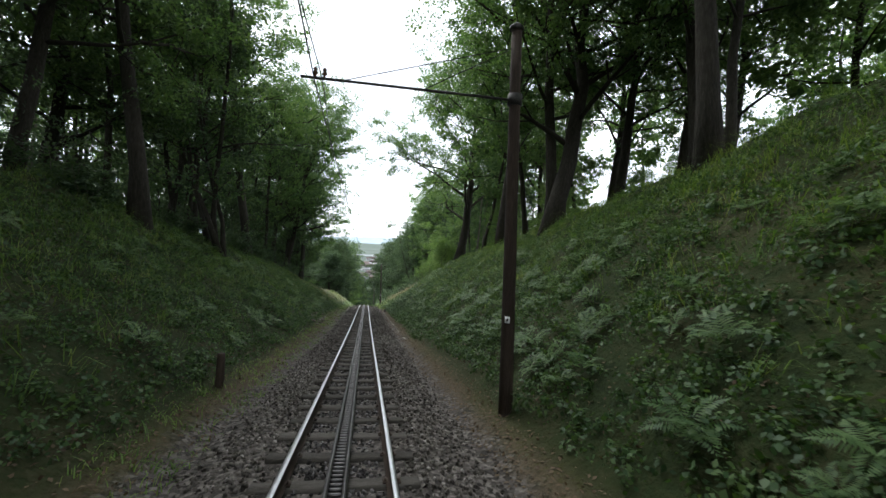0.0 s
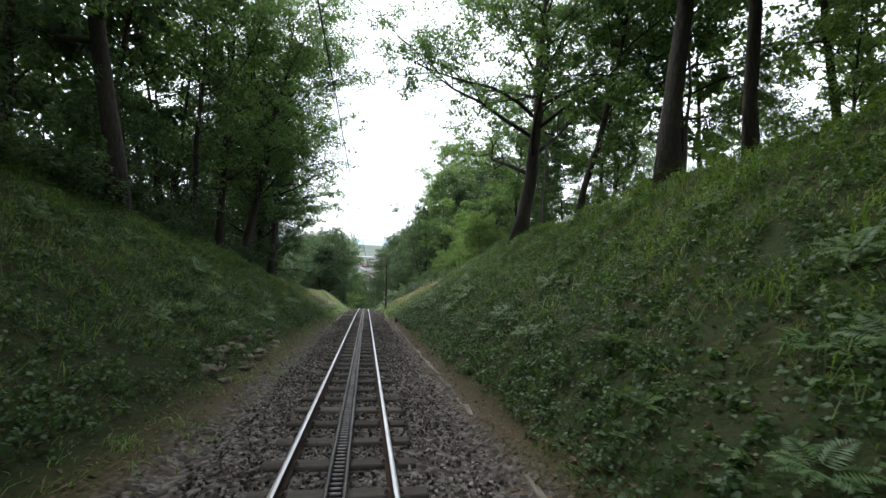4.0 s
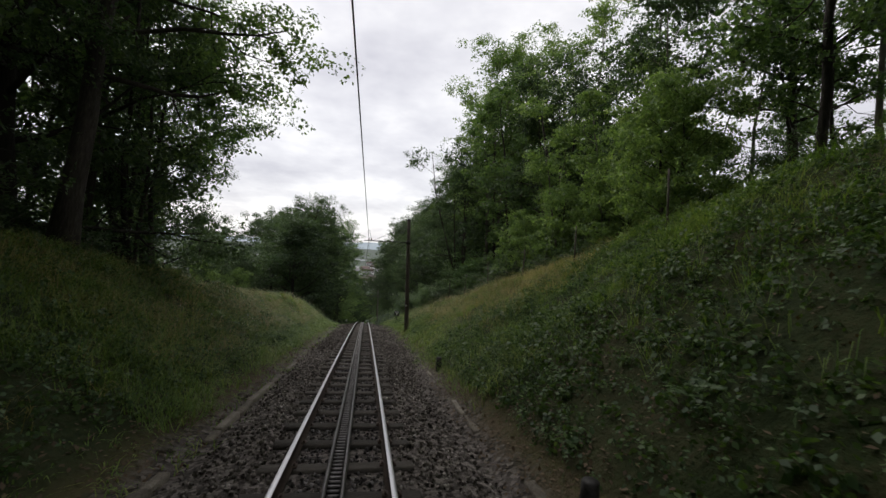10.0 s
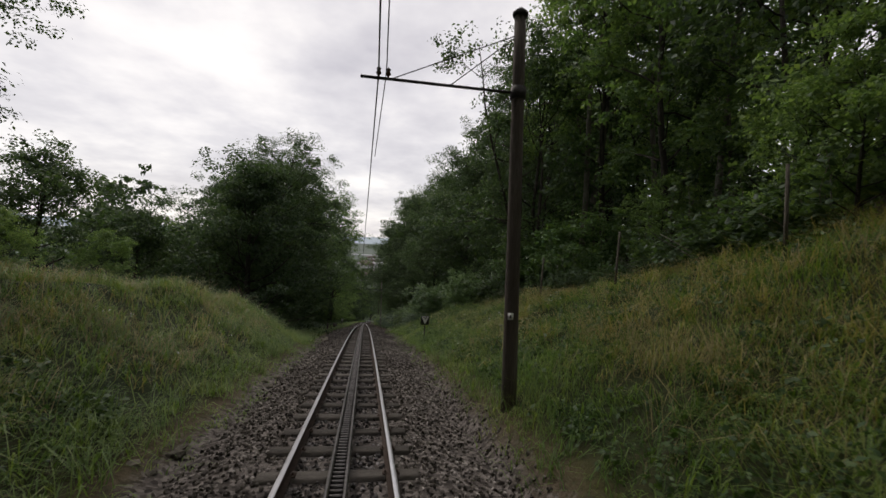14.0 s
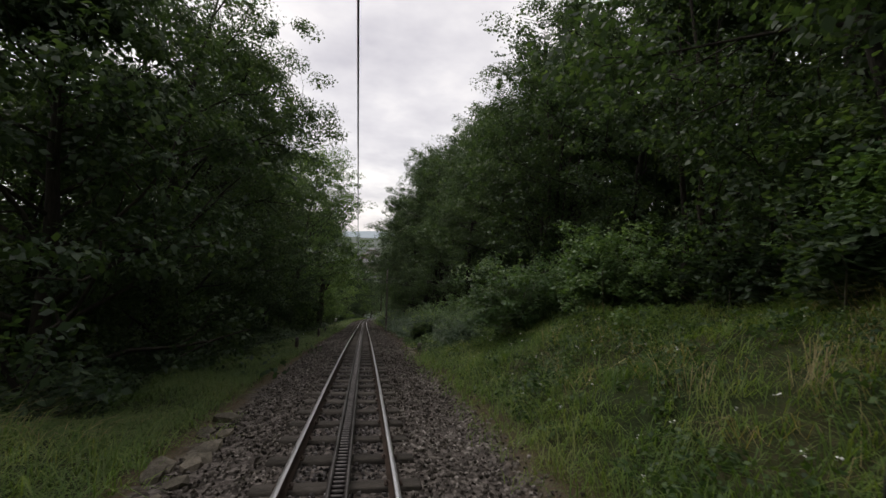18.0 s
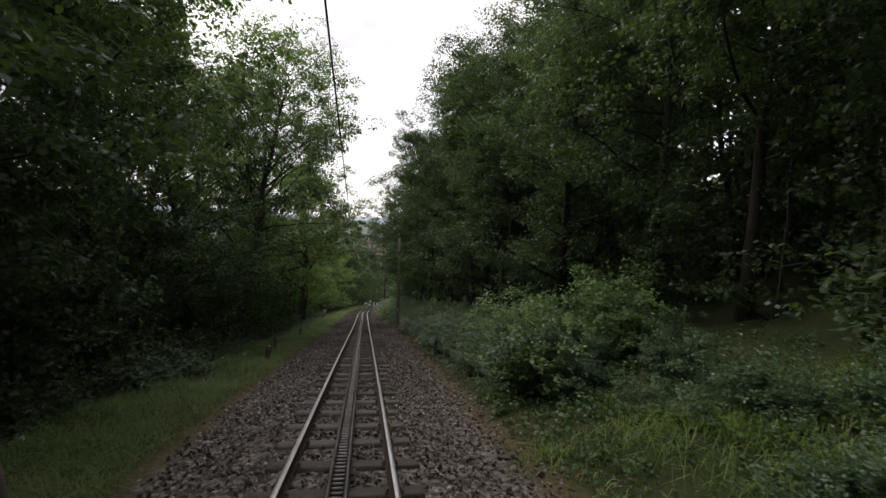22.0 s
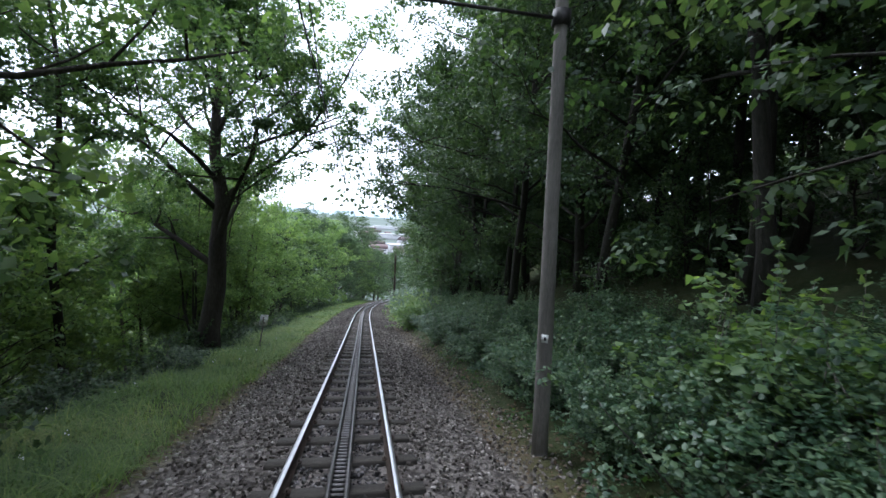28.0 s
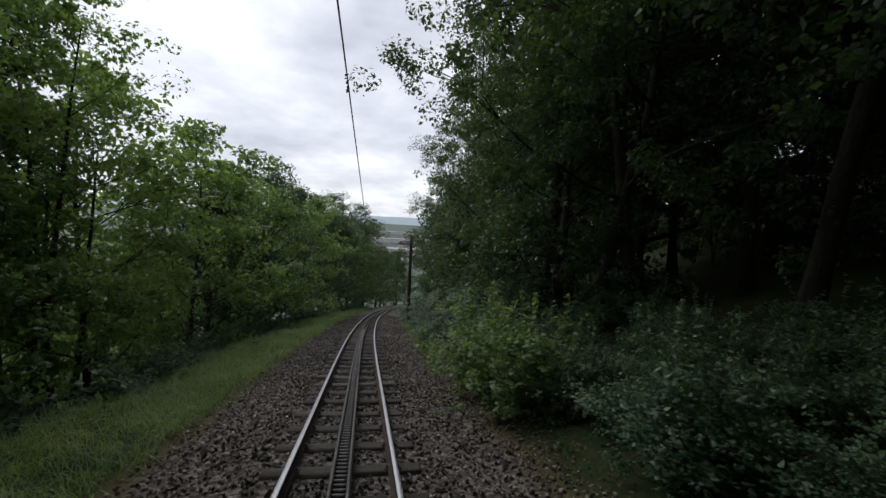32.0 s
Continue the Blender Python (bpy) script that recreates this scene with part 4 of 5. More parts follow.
def frond_mesh(seed):
    """One arching frond with paired leaflets, growing along x."""
    rng = np.random.default_rng(seed)
    v, f, n = [], [], 0
    out, side = np.array([1.0, 0, 0]), np.array([0, 1.0, 0])
    length = rng.uniform(0.65, 0.9)
    for j in range(3, 17):
        t = j / 17
        p = out * length * (t * 0.95) + np.array([0, 0, length * (0.95 * t - 0.85 * t * t) + 0.05])
        w = length * 0.30 * math.sin(math.pi * min(1, t * 0.9 + 0.14)) * (1 - t * 0.35)
        for q in (-1, 1):
            a = side * q * w + out * w * 0.35 - np.array([0, 0, 0.12 * w]) + rng.normal(size=3) * 0.008
            b = out * length * 0.026
            v += [p - b, p + a * 0.5 - b * 1.1, p + a, p + a * 0.5 + b * 1.1]
            f.append((n, n + 1, n + 2, n + 3))
            n += 4
    return np_mesh("frond", np.array(v), np.array(f), M_FERN)


FRONDS = [frond_mesh(k) for k in range(4)]


def fern(s, u, size, turn_by, tip):
    p = at(s, u, float(lie(s, u)) + 0.12)
    ob = thing("fern", "arching green bracken fern on the steep bank", "fern", "ferns on the banks")
    for k in range(8):
        part("frond", FRONDS[int(rng_fern.integers(4))], ob, m=pose(0, 0, 0, 0, rng_fern.uniform(-25, 12), k * 45 + rng_fern.uniform(-14, 14)))
    ob.matrix_basis = pose(p.x, p.y, p.z, 0, tip, 0) @ pose(0, 0, 0, 0, 0, turn_by) @ Matrix.Diagonal((size, size, size, 1))


rng_fern = np.random.default_rng(80)
for _ in range(84):
    s = rng_fern.uniform(2.0, 15)
    fern(s, 3.0 + 3.4 * rng_fern.uniform(0, 1) ** 1.1, rng_fern.uniform(0.36, 0.66), rng_fern.uniform(0, 360), rng_fern.uniform(-40, 0))
for _ in range(70):
    s = rng_fern.uniform(14, 44)
    fern(s, 3.0 + 4.5 * rng_fern.uniform(0, 1), rng_fern.uniform(0.35, 0.65), rng_fern.uniform(0, 360), rng_fern.uniform(-38, 5))
for _ in range(70):
    s = rng_fern.uniform(4, 42)
    fern(s, -3.0 - 4.5 * rng_fern.uniform(0, 1), rng_fern.uniform(0.35, 0.7), rng_fern.uniform(0, 360), rng_fern.uniform(-5, 38))


# ---- grass and low leaves ----
def scatter(rng, n, s_range, u_range, weight=None):
    s, u = rng.uniform(*s_range, n), rng.uniform(*u_range, n)
    if weight is not None:
        keep = rng.uniform(0, 1, n) < weight(s, u)
        s, u = s[keep], u[keep]
    return s, u


def patchy(s, u, scale=0.5):
    """Where plants stand thick (1) or thin (0)."""
    return np.clip(0.55 + 0.6 * np.sin(s * scale * 1.9 + 2 * np.sin(u * scale)) * np.cos(u * scale * 2.3 - s * scale * 0.8), 0.12, 1)


def blades(rng, s, u, low, high, width, bend=1.0):
    n = len(s)
    # blades grow in tufts that lean one way
    tuft = np.arange(n) // 10
    s, u = s[tuft * 10] + rng.normal(size=n) * 0.09, u[tuft * 10] + rng.normal(size=n) * 0.09
    p = atv(s, u, lie(s, u) - 0.02)
    az = rng.uniform(0, 2 * np.pi, n)[tuft * 10] + rng.normal(size=n) * 0.8
    side = np.stack([np.cos(az), np.sin(az), np.zeros(n)], -1)
    fall = np.stack([-np.sin(az), np.cos(az), np.zeros(n)], -1) * rng.uniform(0.1, 1, n)[:, None] * bend
    L = (rng.uniform(low, high, n) * rng.uniform(0.7, 1.25, n)[tuft * 10])[:, None]
    up = np.array([0, 0, 1.0])
    w = width * rng.uniform(0.6, 1.3, n)[:, None]
    a, b = p - side * w, p + side * w
    mid = p + (up * 0.58 + fall * 0.5) * L
    top = p + (up * (0.85 - 0.6 * rng.uniform(0, 1, n)[:, None]) + fall * 1.35) * L
    v = np.stack([a, b, mid + side * w * 0.8, mid - side * w * 0.8, top + side * w * 0.12, top - side * w * 0.12], 1).reshape(-1, 3)
    i = np.arange(n)[:, None] * 6
    f = np.concatenate([i + np.array([[0, 1, 2, 3]]), i + np.array([[3, 2, 4, 5]])])
    return v, f


def stuff(name, label, category, v, f, mat):
    return tagged(new(name, np_mesh(name, v, f, mat)), label, category, kind="stuff")


def build_grass():
    rng = np.random.default_rng(90)
    jobs = []
    # tall meadow on the right bank, thinner grass on the cutting's shoulders
    s, u = scatter(rng, 125000, (47, 93), (2.1, 8.2), lambda s, u: (0.3 + 0.7 * patchy(s, u)) * ~((s > 87.6) & (s < 92.4) & (u < 3.1)))
    jobs.append((s, u, 0.16, 0.4, 0.0048))
    s, u = scatter(rng, 72000, (46, 78), (-7.5, -2.2), lambda s, u: 0.3 + 0.7 * patchy(s, u))
    jobs.append((s, u, 0.2, 0.46, 0.0052))
    s, u = scatter(rng, 60000, (-6, 48), (3.6, 9.6), lambda s, u: np.clip((u - 3.2) / 4, 0.2, 1) * np.clip(0.55 + s / 70, 0, 1))
    jobs.append((s, u, 0.22, 0.5, 0.0048))
    s, u = scatter(rng, 50000, (-6, 48), (-9, -3.2), lambda s, u: np.clip((-u - 2.6) / 4, 0.15, 1) * np.clip(0.55 + s / 70, 0, 1))
    jobs.append((s, u, 0.22, 0.5, 0.0048))
    s, u = scatter(rng, 80000, (111, 185), (-4.9, -2.3), lambda s, u: np.clip((s - 109) / 9, 0.2, 1) * (0.45 + 0.55 * patchy(s, u)))
    jobs.append((s, u, 0.16, 0.42, 0.005))
    s, u = scatter(rng, 14000, (141, 178), (2.35, 3.5), lambda s, u: 0.3 + 0.7 * patchy(s, u))
    jobs.append((s, u, 0.14, 0.36, 0.005))
    s, u = scatter(rng, 12000, (-6, 80), (-2.7, -1.7))
    jobs.append((s, u, 0.05, 0.16, 0.006))
    s, u = scatter(rng, 4500, (52, 93), (1.85, 2.8))
    jobs.append((s, u, 0.05, 0.2, 0.006))
    vs, fs, n = [], [], 0
    for s, u, low, high, w in jobs:
        v, f = blades(rng, s, u, low, high, w, 1.5)
        vs.append(v)
        fs.append(f + n)
        n += len(v)
    stuff("grass", "long green grass on the banks and verges", "grass", np.concatenate(vs), np.concatenate(fs), M_GRASS)
    # the shady verge under the wood, with shade put into its duller greens
    vs, fs, n = [], [], 0
    for count, sr, ur, low, high in ((72000, (76, 119), (-4.6, -2.35), 0.12, 0.3), (6000, (112, 126), (-4.8, -2.3), 0.14, 0.36)):
        s, u = scatter(rng, count, sr, ur, lambda s, u: 0.35 + 0.65 * patchy(s, u))
        v, f = blades(rng, s, u, low, high, 0.0048, 1.6)
        vs.append(v)
        fs.append(f + n)
        n += len(v)
    stuff("verge_grass", "verge grass with the wood's shade in its dull green", "grass", np.concatenate(vs), np.concatenate(fs), M_VERGE)
    s, u = scatter(rng, 36000, (51, 82), (2.6, 8.4), lambda s, u: patchy(s, u, 0.33) ** 2 * np.clip((u - 2) / 4, 0.1, 1) * np.clip((84 - s) / 18, 0.1, 1))
    s2, u2 = scatter(rng, 20000, (42, 78), (-7.6, -3), lambda s, u: patchy(s, u, 0.33) ** 2)
    s3, u3 = scatter(rng, 20000, (51, 72), (3.6, 7.8), lambda s, u: patchy(s, u, 0.4))
    s4, u4 = scatter(rng, 14000, (48, 68), (-7.2, -3.2), lambda s, u: patchy(s, u, 0.4))
    s, u, s2, u2 = np.concatenate([s, s3]), np.concatenate([u, u3]), np.concatenate([s2, s4]), np.concatenate([u2, u4])
    v, f = blades(rng, np.concatenate([s, s2]), np.concatenate([u, u2]), 0.3, 0.58, 0.0038, 1.7)
    stuff("dry_grass", "pale dry seeding grass stalks on the banks", "grass", v, f, M_STRAW)


build_grass()


def clumpy(s, u):
    """Clumps of brambles with bare soil between."""
    a = np.sin(1.3 * s + 2 * np.sin(0.9 * u)) * np.cos(1.7 * u - 0.6 * s) + 0.6 * np.sin(3.1 * s - 1.4 * u) * np.sin(2.7 * u + 0.9 * s)
    return np.clip(0.8 + 0.5 * a, 0.45, 1)


def build_low_leaves():
    rng = np.random.default_rng(91)
    # whole plants: brambles, nettles and herbs, each a low mound of leaves
    jobs = [
        (19000, 19, (-6, 54), (2.3, 8.6), lambda s, u: np.clip(1.4 - (u - 2.5) / 7, 0.35, 1) * clumpy(s, u) * ((s > 17) | (u > 2.6))),
        (15500, 18, (-6, 62), (-8.8, -2.6), lambda s, u: np.clip(1.45 + (u + 2.5) / 8, 0.35, 1) * clumpy(s, u)),
        (5000, 16, (58, 97), (2.4, 6.4), lambda s, u: patchy(s, u, 0.8)),
        (3000, 12, (76, 200), (-8, -4.2), lambda s, u: patchy(s, u, 0.8)),
        (2200, 12, (86, 142), (2.4, 7.5), lambda s, u: patchy(s, u, 0.8)),
    ]
    vs, fs, tints, n = [], [], [], 0
    for count, per, sr, ur, weight in jobs:
        s, u = scatter(rng, count, sr, ur, weight)
        wide = rng.uniform(0.1, 0.24, len(s))
        centres = atv(s, u, lie(s, u) + wide * rng.uniform(0.1, 1.1, len(s)))
        places, face, tint = spray_places(rng, centres, wide, per, 0.7, 0.4, 0.35)
        v, f = facing_leaves(rng, places, face, np.repeat(rng.uniform(0.04, 0.085, len(s)), per), 0.68)
        vs.append(v)
        fs.append(f + n)
        tints.append(tint)
        n += len(v)
    ob = stuff("low_leaves", "brambles and nettles covering the shady banks", "undergrowth", np.concatenate(vs), np.concatenate(fs), M_LEAF_LOW)
    set_sprays(ob.data, np.concatenate(tints), 4)


build_low_leaves()


def build_flowers():
    """Small white umbels and clover heads in the meadow and the verge."""
    rng = np.random.default_rng(92)
    s = np.concatenate([rng.uniform(66, 90, 130), rng.uniform(80, 130, 40), rng.uniform(50, 78, 50)])
    u = np.concatenate([rng.uniform(2.4, 6, 130), rng.uniform(-4.2, -2.8, 40), rng.uniform(-5, -2.8, 50)])
    p = np.repeat(atv(s, u, lie(s, u) + rng.uniform(0.18, 0.45, len(s))), 5, axis=0) + rng.normal(size=(len(s) * 5, 3)) * 0.012
    v, f = leaf_quads(rng, p, 0.024, droop=0.0, upright=0.9, slim=0.9)
    stuff("white_flowers", "scattered small white meadow flowers", "flowers", v, f, M_WHITE)


build_flowers()


def build_litter():
    """Last year's leaves on the bare strip beside the ballast and on the open soil of the banks."""
    rng = np.random.default_rng(93)
    s = np.concatenate([rng.uniform(-6, 50, 9000), rng.uniform(-6, 60, 9000), rng.uniform(84, 172, 9000), rng.uniform(76, 172, 6000), rng.uniform(-4, 46, 26000)])
    u = np.concatenate([rng.uniform(1.75, 2.7, 9000), rng.uniform(-2.9, -1.7, 9000), rng.uniform(1.9, 3.0, 9000), rng.uniform(-3.0, -2.0, 6000), rng.uniform(2.8, 7.5, 26000) * np.where(rng.uniform(0, 1, 26000) < 0.6, 1, -1)])
    v, f = leaf_quads(rng, atv(s, u, lie(s, u) + rng.uniform(0.005, 0.03, len(s))), 0.062, droop=0.0, upright=0.9, slim=0.6)
    stuff("fallen_leaves", "brown fallen leaves strewn along the ballast edge", "leaf litter", v, f, M_LITTER)


build_litter()


# ---- the overhead line ----
def catenary(points, sag, n=14):
    out = []
    for a, b in zip(points, points[1:]):
        for k in range(n):
            t = k / n
            p = Vector(a).lerp(Vector(b), t)
            p.z -= sag * 4 * t * (1 - t)
            out.append(p)
    out.append(Vector(points[-1]))
    return out


def line_pole(s, u, foot, top, arm_h, arm_tip, wire_u, mat, label, thick=0.135, lean=2.2, plate=1.3, taper=0.72):
    """A pole that leans a little over the track, with a bracket arm, its stays and insulators."""
    p = at(s, u, foot)
    right = at(s, u + 1, foot) - p
    pole = thing("catenary_pole", label, "pole", "poles of the overhead line", Matrix.Translation(p))
    q = -math.tan(radians(lean))
    ln = lambda z: right * (q * z)
    z = np.linspace(-0.4, top - foot, 8)
    part("post", Soup().tube([ln(k) + Vector((0, 0, k)) for k in z], thick * np.linspace(1, taper, 8), 14).mesh("post", mat, True), pole)
    head = ln(top - foot) + Vector((0, 0, top - foot))
    part("cap", Soup().tube([head + Vector((0, 0, k)) for k in (-0.02, 0.03, 0.1)], [thick * 0.95, thick * 1.0, thick * 0.3], 14).mesh("cap", M_IRON, True), pole, "dark rounded metal cap")
    root = ln(arm_h - foot) + Vector((0, 0, arm_h - foot))
    tip = right * (arm_tip - u) + Vector((0, 0, arm_h - foot - 0.04))
    arm = part("bracket_arm", Soup().tube([root.lerp(tip, k) for k in (0, 0.33, 0.66, 1)], [0.022] * 4, 8).mesh("bracket_arm", M_IRON, True), pole)
    part("arm_clamp", Soup().tube([root + Vector((0, 0, k)) for k in (-0.09, -0.085, 0.085, 0.09)], [thick * 0.8, thick * 1.02, thick * 1.02, thick * 0.8], 12).mesh("arm_clamp", M_IRON, True), arm)
    hook = head + Vector((0, 0, -0.28))
    for k in (0.45, 0.82):
        part("stay", Soup().tube([hook.lerp(root.lerp(tip, k), j) for j in (0, 0.5, 1)], [0.008] * 3, 5).mesh("stay", M_WIRE), pole, "thin steel stay wire")
    hang = right * (wire_u - u) + Vector((0, 0, arm_h - foot - 0.02))
    for dx in (0.0, 0.13):
        c = hang + right * dx
        part("insulator", Soup().tube([c + Vector((0, 0, k)) for k in (0.14, 0.11, 0.09, 0.05, 0.03, 0.0)], [0.01, 0.035, 0.02, 0.04, 0.02, 0.012], 10).mesh("insulator", M_GLAZE, True), arm, "small brown insulator")
    side = right * (-thick * 1.0 + q * plate)
    fwd = (at(s - 1, u, foot) - p).normalized()
    fwd.z = 0
    c = ln(plate - foot) + Vector((0, 0, plate - foot)) + (fwd * 0.9 - right * 0.42).normalized() * (thick * 1.01)
    turn_z = math.degrees(math.atan2(fwd.y, fwd.x)) + 90 - 25
    plate_ob = part("number_plate", Soup().box((-0.04, -0.004, -0.05), (0.04, 0.004, 0.05), Matrix.Translation(c) @ pose(0, 0, 0, 0, 0, turn_z)).mesh("number_plate", M_WHITE), pole, "small white enamel plate")
    part("plate_mark", Soup().box((-0.012, -0.007, -0.022), (0.014, -0.0045, 0.02), Matrix.Translation(c) @ pose(0, 0, 0, 0, 0, turn_z)).mesh("plate_mark", M_BLACK), plate_ob, "worn dark bar")
    return pole


line_pole(6.5, 2.46, 0.1, 6.0, 4.9, -0.95, -0.75, M_POLE, "dark brown wooden pole with bracket arm over the track", thick=0.115, plate=1.46)
line_pole(62.0, 2.32, 0.25, 5.9, 4.78, -0.1, 0.14, M_POLE_GREY, "dark wooden pole carrying the overhead wire bracket", thick=0.115, plate=1.55)
line_pole(117.0, 2.45, -0.3, 6.25, 5.12, -1.0, -0.68, M_CONCRETE, "grey tapered concrete pole among the brambles", thick=0.108, lean=2.0, taper=0.66)
line_pole(160.0, 2.75, -0.2, 6.3, 5.05, -1.45, -0.28, M_POLE, "brown pole where the track begins to curve", lean=1.0)

WIRE_AT = [(-48, 0.3), (6.5, -0.75), (62.0, 0.14), (117.0, -0.68), (160.0, -0.28), (200.0, -0.5)]
wire = Soup().tube(catenary([at(s, u, 4.8) for s, u in WIRE_AT], 0.12), [0.0105] * (14 * (len(WIRE_AT) - 1) + 1), 6).mesh("contact_wire", M_WIRE, True)
tagged(new("contact_wire", wire), "dark overhead contact wire hanging above the track", "wire")
# the short second wire that holds the contact wire on both sides of each arm
for s, u in WIRE_AT[1:5]:
    pts = [at(s - 3.2, u + 0.02, 4.74), at(s - 0.2, u + 0.1, 4.84), at(s + 0.2, u + 0.1, 4.84), at(s + 3.2, u + 0.02, 4.72)]
    tagged(new("bridle_wire", Soup().tube(pts, [0.008] * 4, 5).mesh("bridle_wire", M_WIRE, True)), "short thin bridle wire at the bracket arm", "wire", "bridle wires")


# ---- signs, posts and stones ----
def sign_board(s, u):
    p = at(s, u, float(lie(s, u)))
    ob = thing("whistle_sign", "black square sign with white triangle on thin post", "sign", m=pose(p.x, p.y, p.z, 0, 0, -4))
    part("post", Soup().tube([(0, 0, k) for k in (-0.3, 0.3, 0.98)], [0.022] * 3, 8).mesh("post", M_IRON, True), ob)
    board = part("board", Soup().box((-0.17, -0.034, 0.62), (0.17, -0.016, 0.98)).mesh("board", M_BLACK), ob)
    tri = Soup().add([(-0.15, -0.038, 0.955), (0.15, -0.038, 0.955), (0.012, -0.038, 0.65), (-0.012, -0.038, 0.65)], [(0, 3, 2, 1)])
    part("triangle", tri.mesh("triangle", M_WHITE), board, "white downward triangle")
    part("legend", Soup().box((-0.075, -0.043, 0.895), (0.075, -0.040, 0.925)).box((-0.04, -0.043, 0.845), (0.04, -0.040, 0.872)).mesh("legend", M_BLACK), board, "faded dark lettering")


sign_board(73.5, 2.62)


def white_sign(s, u):
    p = at(s, u, float(lie(s, u)))
    ob = thing("trackside_sign", "small tilted white sign on a post in the verge", "sign", m=pose(p.x, p.y, p.z, 0, 7, 14))
    part("post", Soup().tube([(0, 0, k) for k in (-0.3, 0.4, 1.39)], [0.02] * 3, 8).mesh("post", M_STUMP, True), ob)
    board = part("board", Soup().box((-0.13, -0.04, 1.0), (0.13, -0.022, 1.38)).mesh("board", M_WHITE), ob)
    part("symbol", Soup().box((-0.045, -0.045, 1.12), (0.0, -0.0415, 1.31)).box((-0.01, -0.0455, 1.07), (0.055, -0.0412, 1.13)).box((-0.005, -0.0452, 1.2), (0.04, -0.0414, 1.235)).mesh("symbol", M_CONCRETE), board, "worn grey symbol")


white_sign(128.3, -3.55)


def stub_post(s, u, tall, wide, tip, label, mat=None):
    p = at(s, u, float(lie(s, u)))
    z = np.linspace(-0.25, tall, 5)
    me = Soup().tube([(0.01 * math.sin(7 * k), 0.01 * math.cos(5 * k), k) for k in z], wide * np.array([1.05, 1.03, 1.0, 0.97, 0.9]), 8).mesh("stub_post", mat or M_STUMP, True)
    ob = tagged(new("stub_post", me), label, "post", "old trackside stub posts")
    ob.matrix_basis = pose(p.x, p.y, p.z, 0, tip, s * 40 % 360)


stub_post(8.4, -2.4, 0.62, 0.075, 4, "dark weathered wooden stub post at the foot of the bank", M_POLE)
for s, u in ((92, -2.75), (102.75, -2.9), (105.6, -3.2), (113.5, -3.4), (149.2, -5.0)):
    stub_post(s, u, 0.55, 0.08, -5, "short leaning grey stub post in the grass")
stub_post(43.4, 2.16, 0.32, 0.085, 3, "short dark marker stub beside the kerb", M_IRON)
stub_post(51.0, 2.15, 0.34, 0.08, -4, "short dark marker stub beside the kerb", M_IRON)
stub_post(90.0, 2.5, 0.28, 0.1, 6, "sawn grey tree stump among stones")


def fence_post(s, u):
    p = at(s, u, float(lie(s, u)))
    ob = thing("fence_post", "thin grey leaning fence post on the bank's crest", "post", "fence posts on the crest", pose(p.x, p.y, p.z, 0, 3 * math.sin(s), 0))
    part("post", Soup().tube([(0, 0, k) for k in (-0.3, 0.6, 1.45)], [0.03, 0.03, 0.026], 7).mesh("post", M_STUMP, True), ob)


for s in (45, 49.5, 53.5, 57.5, 61.5, 65.5, 69.5):
    fence_post(s, float(np.interp(s, RIGHT_S, RIGHT[1][0])) - 0.35)


def rock_mesh(seed):
    rng = np.random.default_rng(seed)
    bm = bmesh.new()
    bmesh.ops.create_icosphere(bm, subdivisions=1, radius=0.5)
    for v in bm.verts:
        v.co *= 1 + rng.uniform(-0.28, 0.22)
        v.co.z *= 0.6
    me = bpy.data.meshes.new("rock")
    bm.to_mesh(me)
    bm.free()
    me.materials.append(M_ROCK)
    return me


ROCKS = [rock_mesh(k) for k in range(5)]
rng_rock = np.random.default_rng(60)


def rock(s, u, size):
    p = at(s, u, float(lie(s, u)) + size * 0.08)
    ob = tagged(new("rock", ROCKS[int(rng_rock.integers(5))]), "rough brown field stone at the track's edge", "rock", "stones at the track's edge")
    ob.matrix_basis = pose(p.x, p.y, p.z, *rng_rock.uniform(-14, 14, 2), rng_rock.uniform(0, 360)) @ Matrix.Diagonal((size, size * rng_rock.uniform(0.7, 1.2), size * 0.9, 1))


for _ in range(46):
    rock(rng_rock.uniform(24.5, 31), -2.35 - 0.75 * rng_rock.uniform(0, 1), rng_rock.uniform(0.14, 0.42))
for _ in range(26):
    rock(rng_rock.uniform(75.3, 79.4), -1.62 - 0.4 * rng_rock.uniform(0, 1), rng_rock.uniform(0.16, 0.42))
for _ in range(22):
    rock(rng_rock.uniform(88.2, 91.8), 2.0 + 0.8 * rng_rock.uniform(0, 1), rng_rock.uniform(0.12, 0.36))
for _ in range(40):
    rock(rng_rock.uniform(44, 72), -1.7 - 0.5 * rng_rock.uniform(0, 1), rng_rock.uniform(0.08, 0.24))


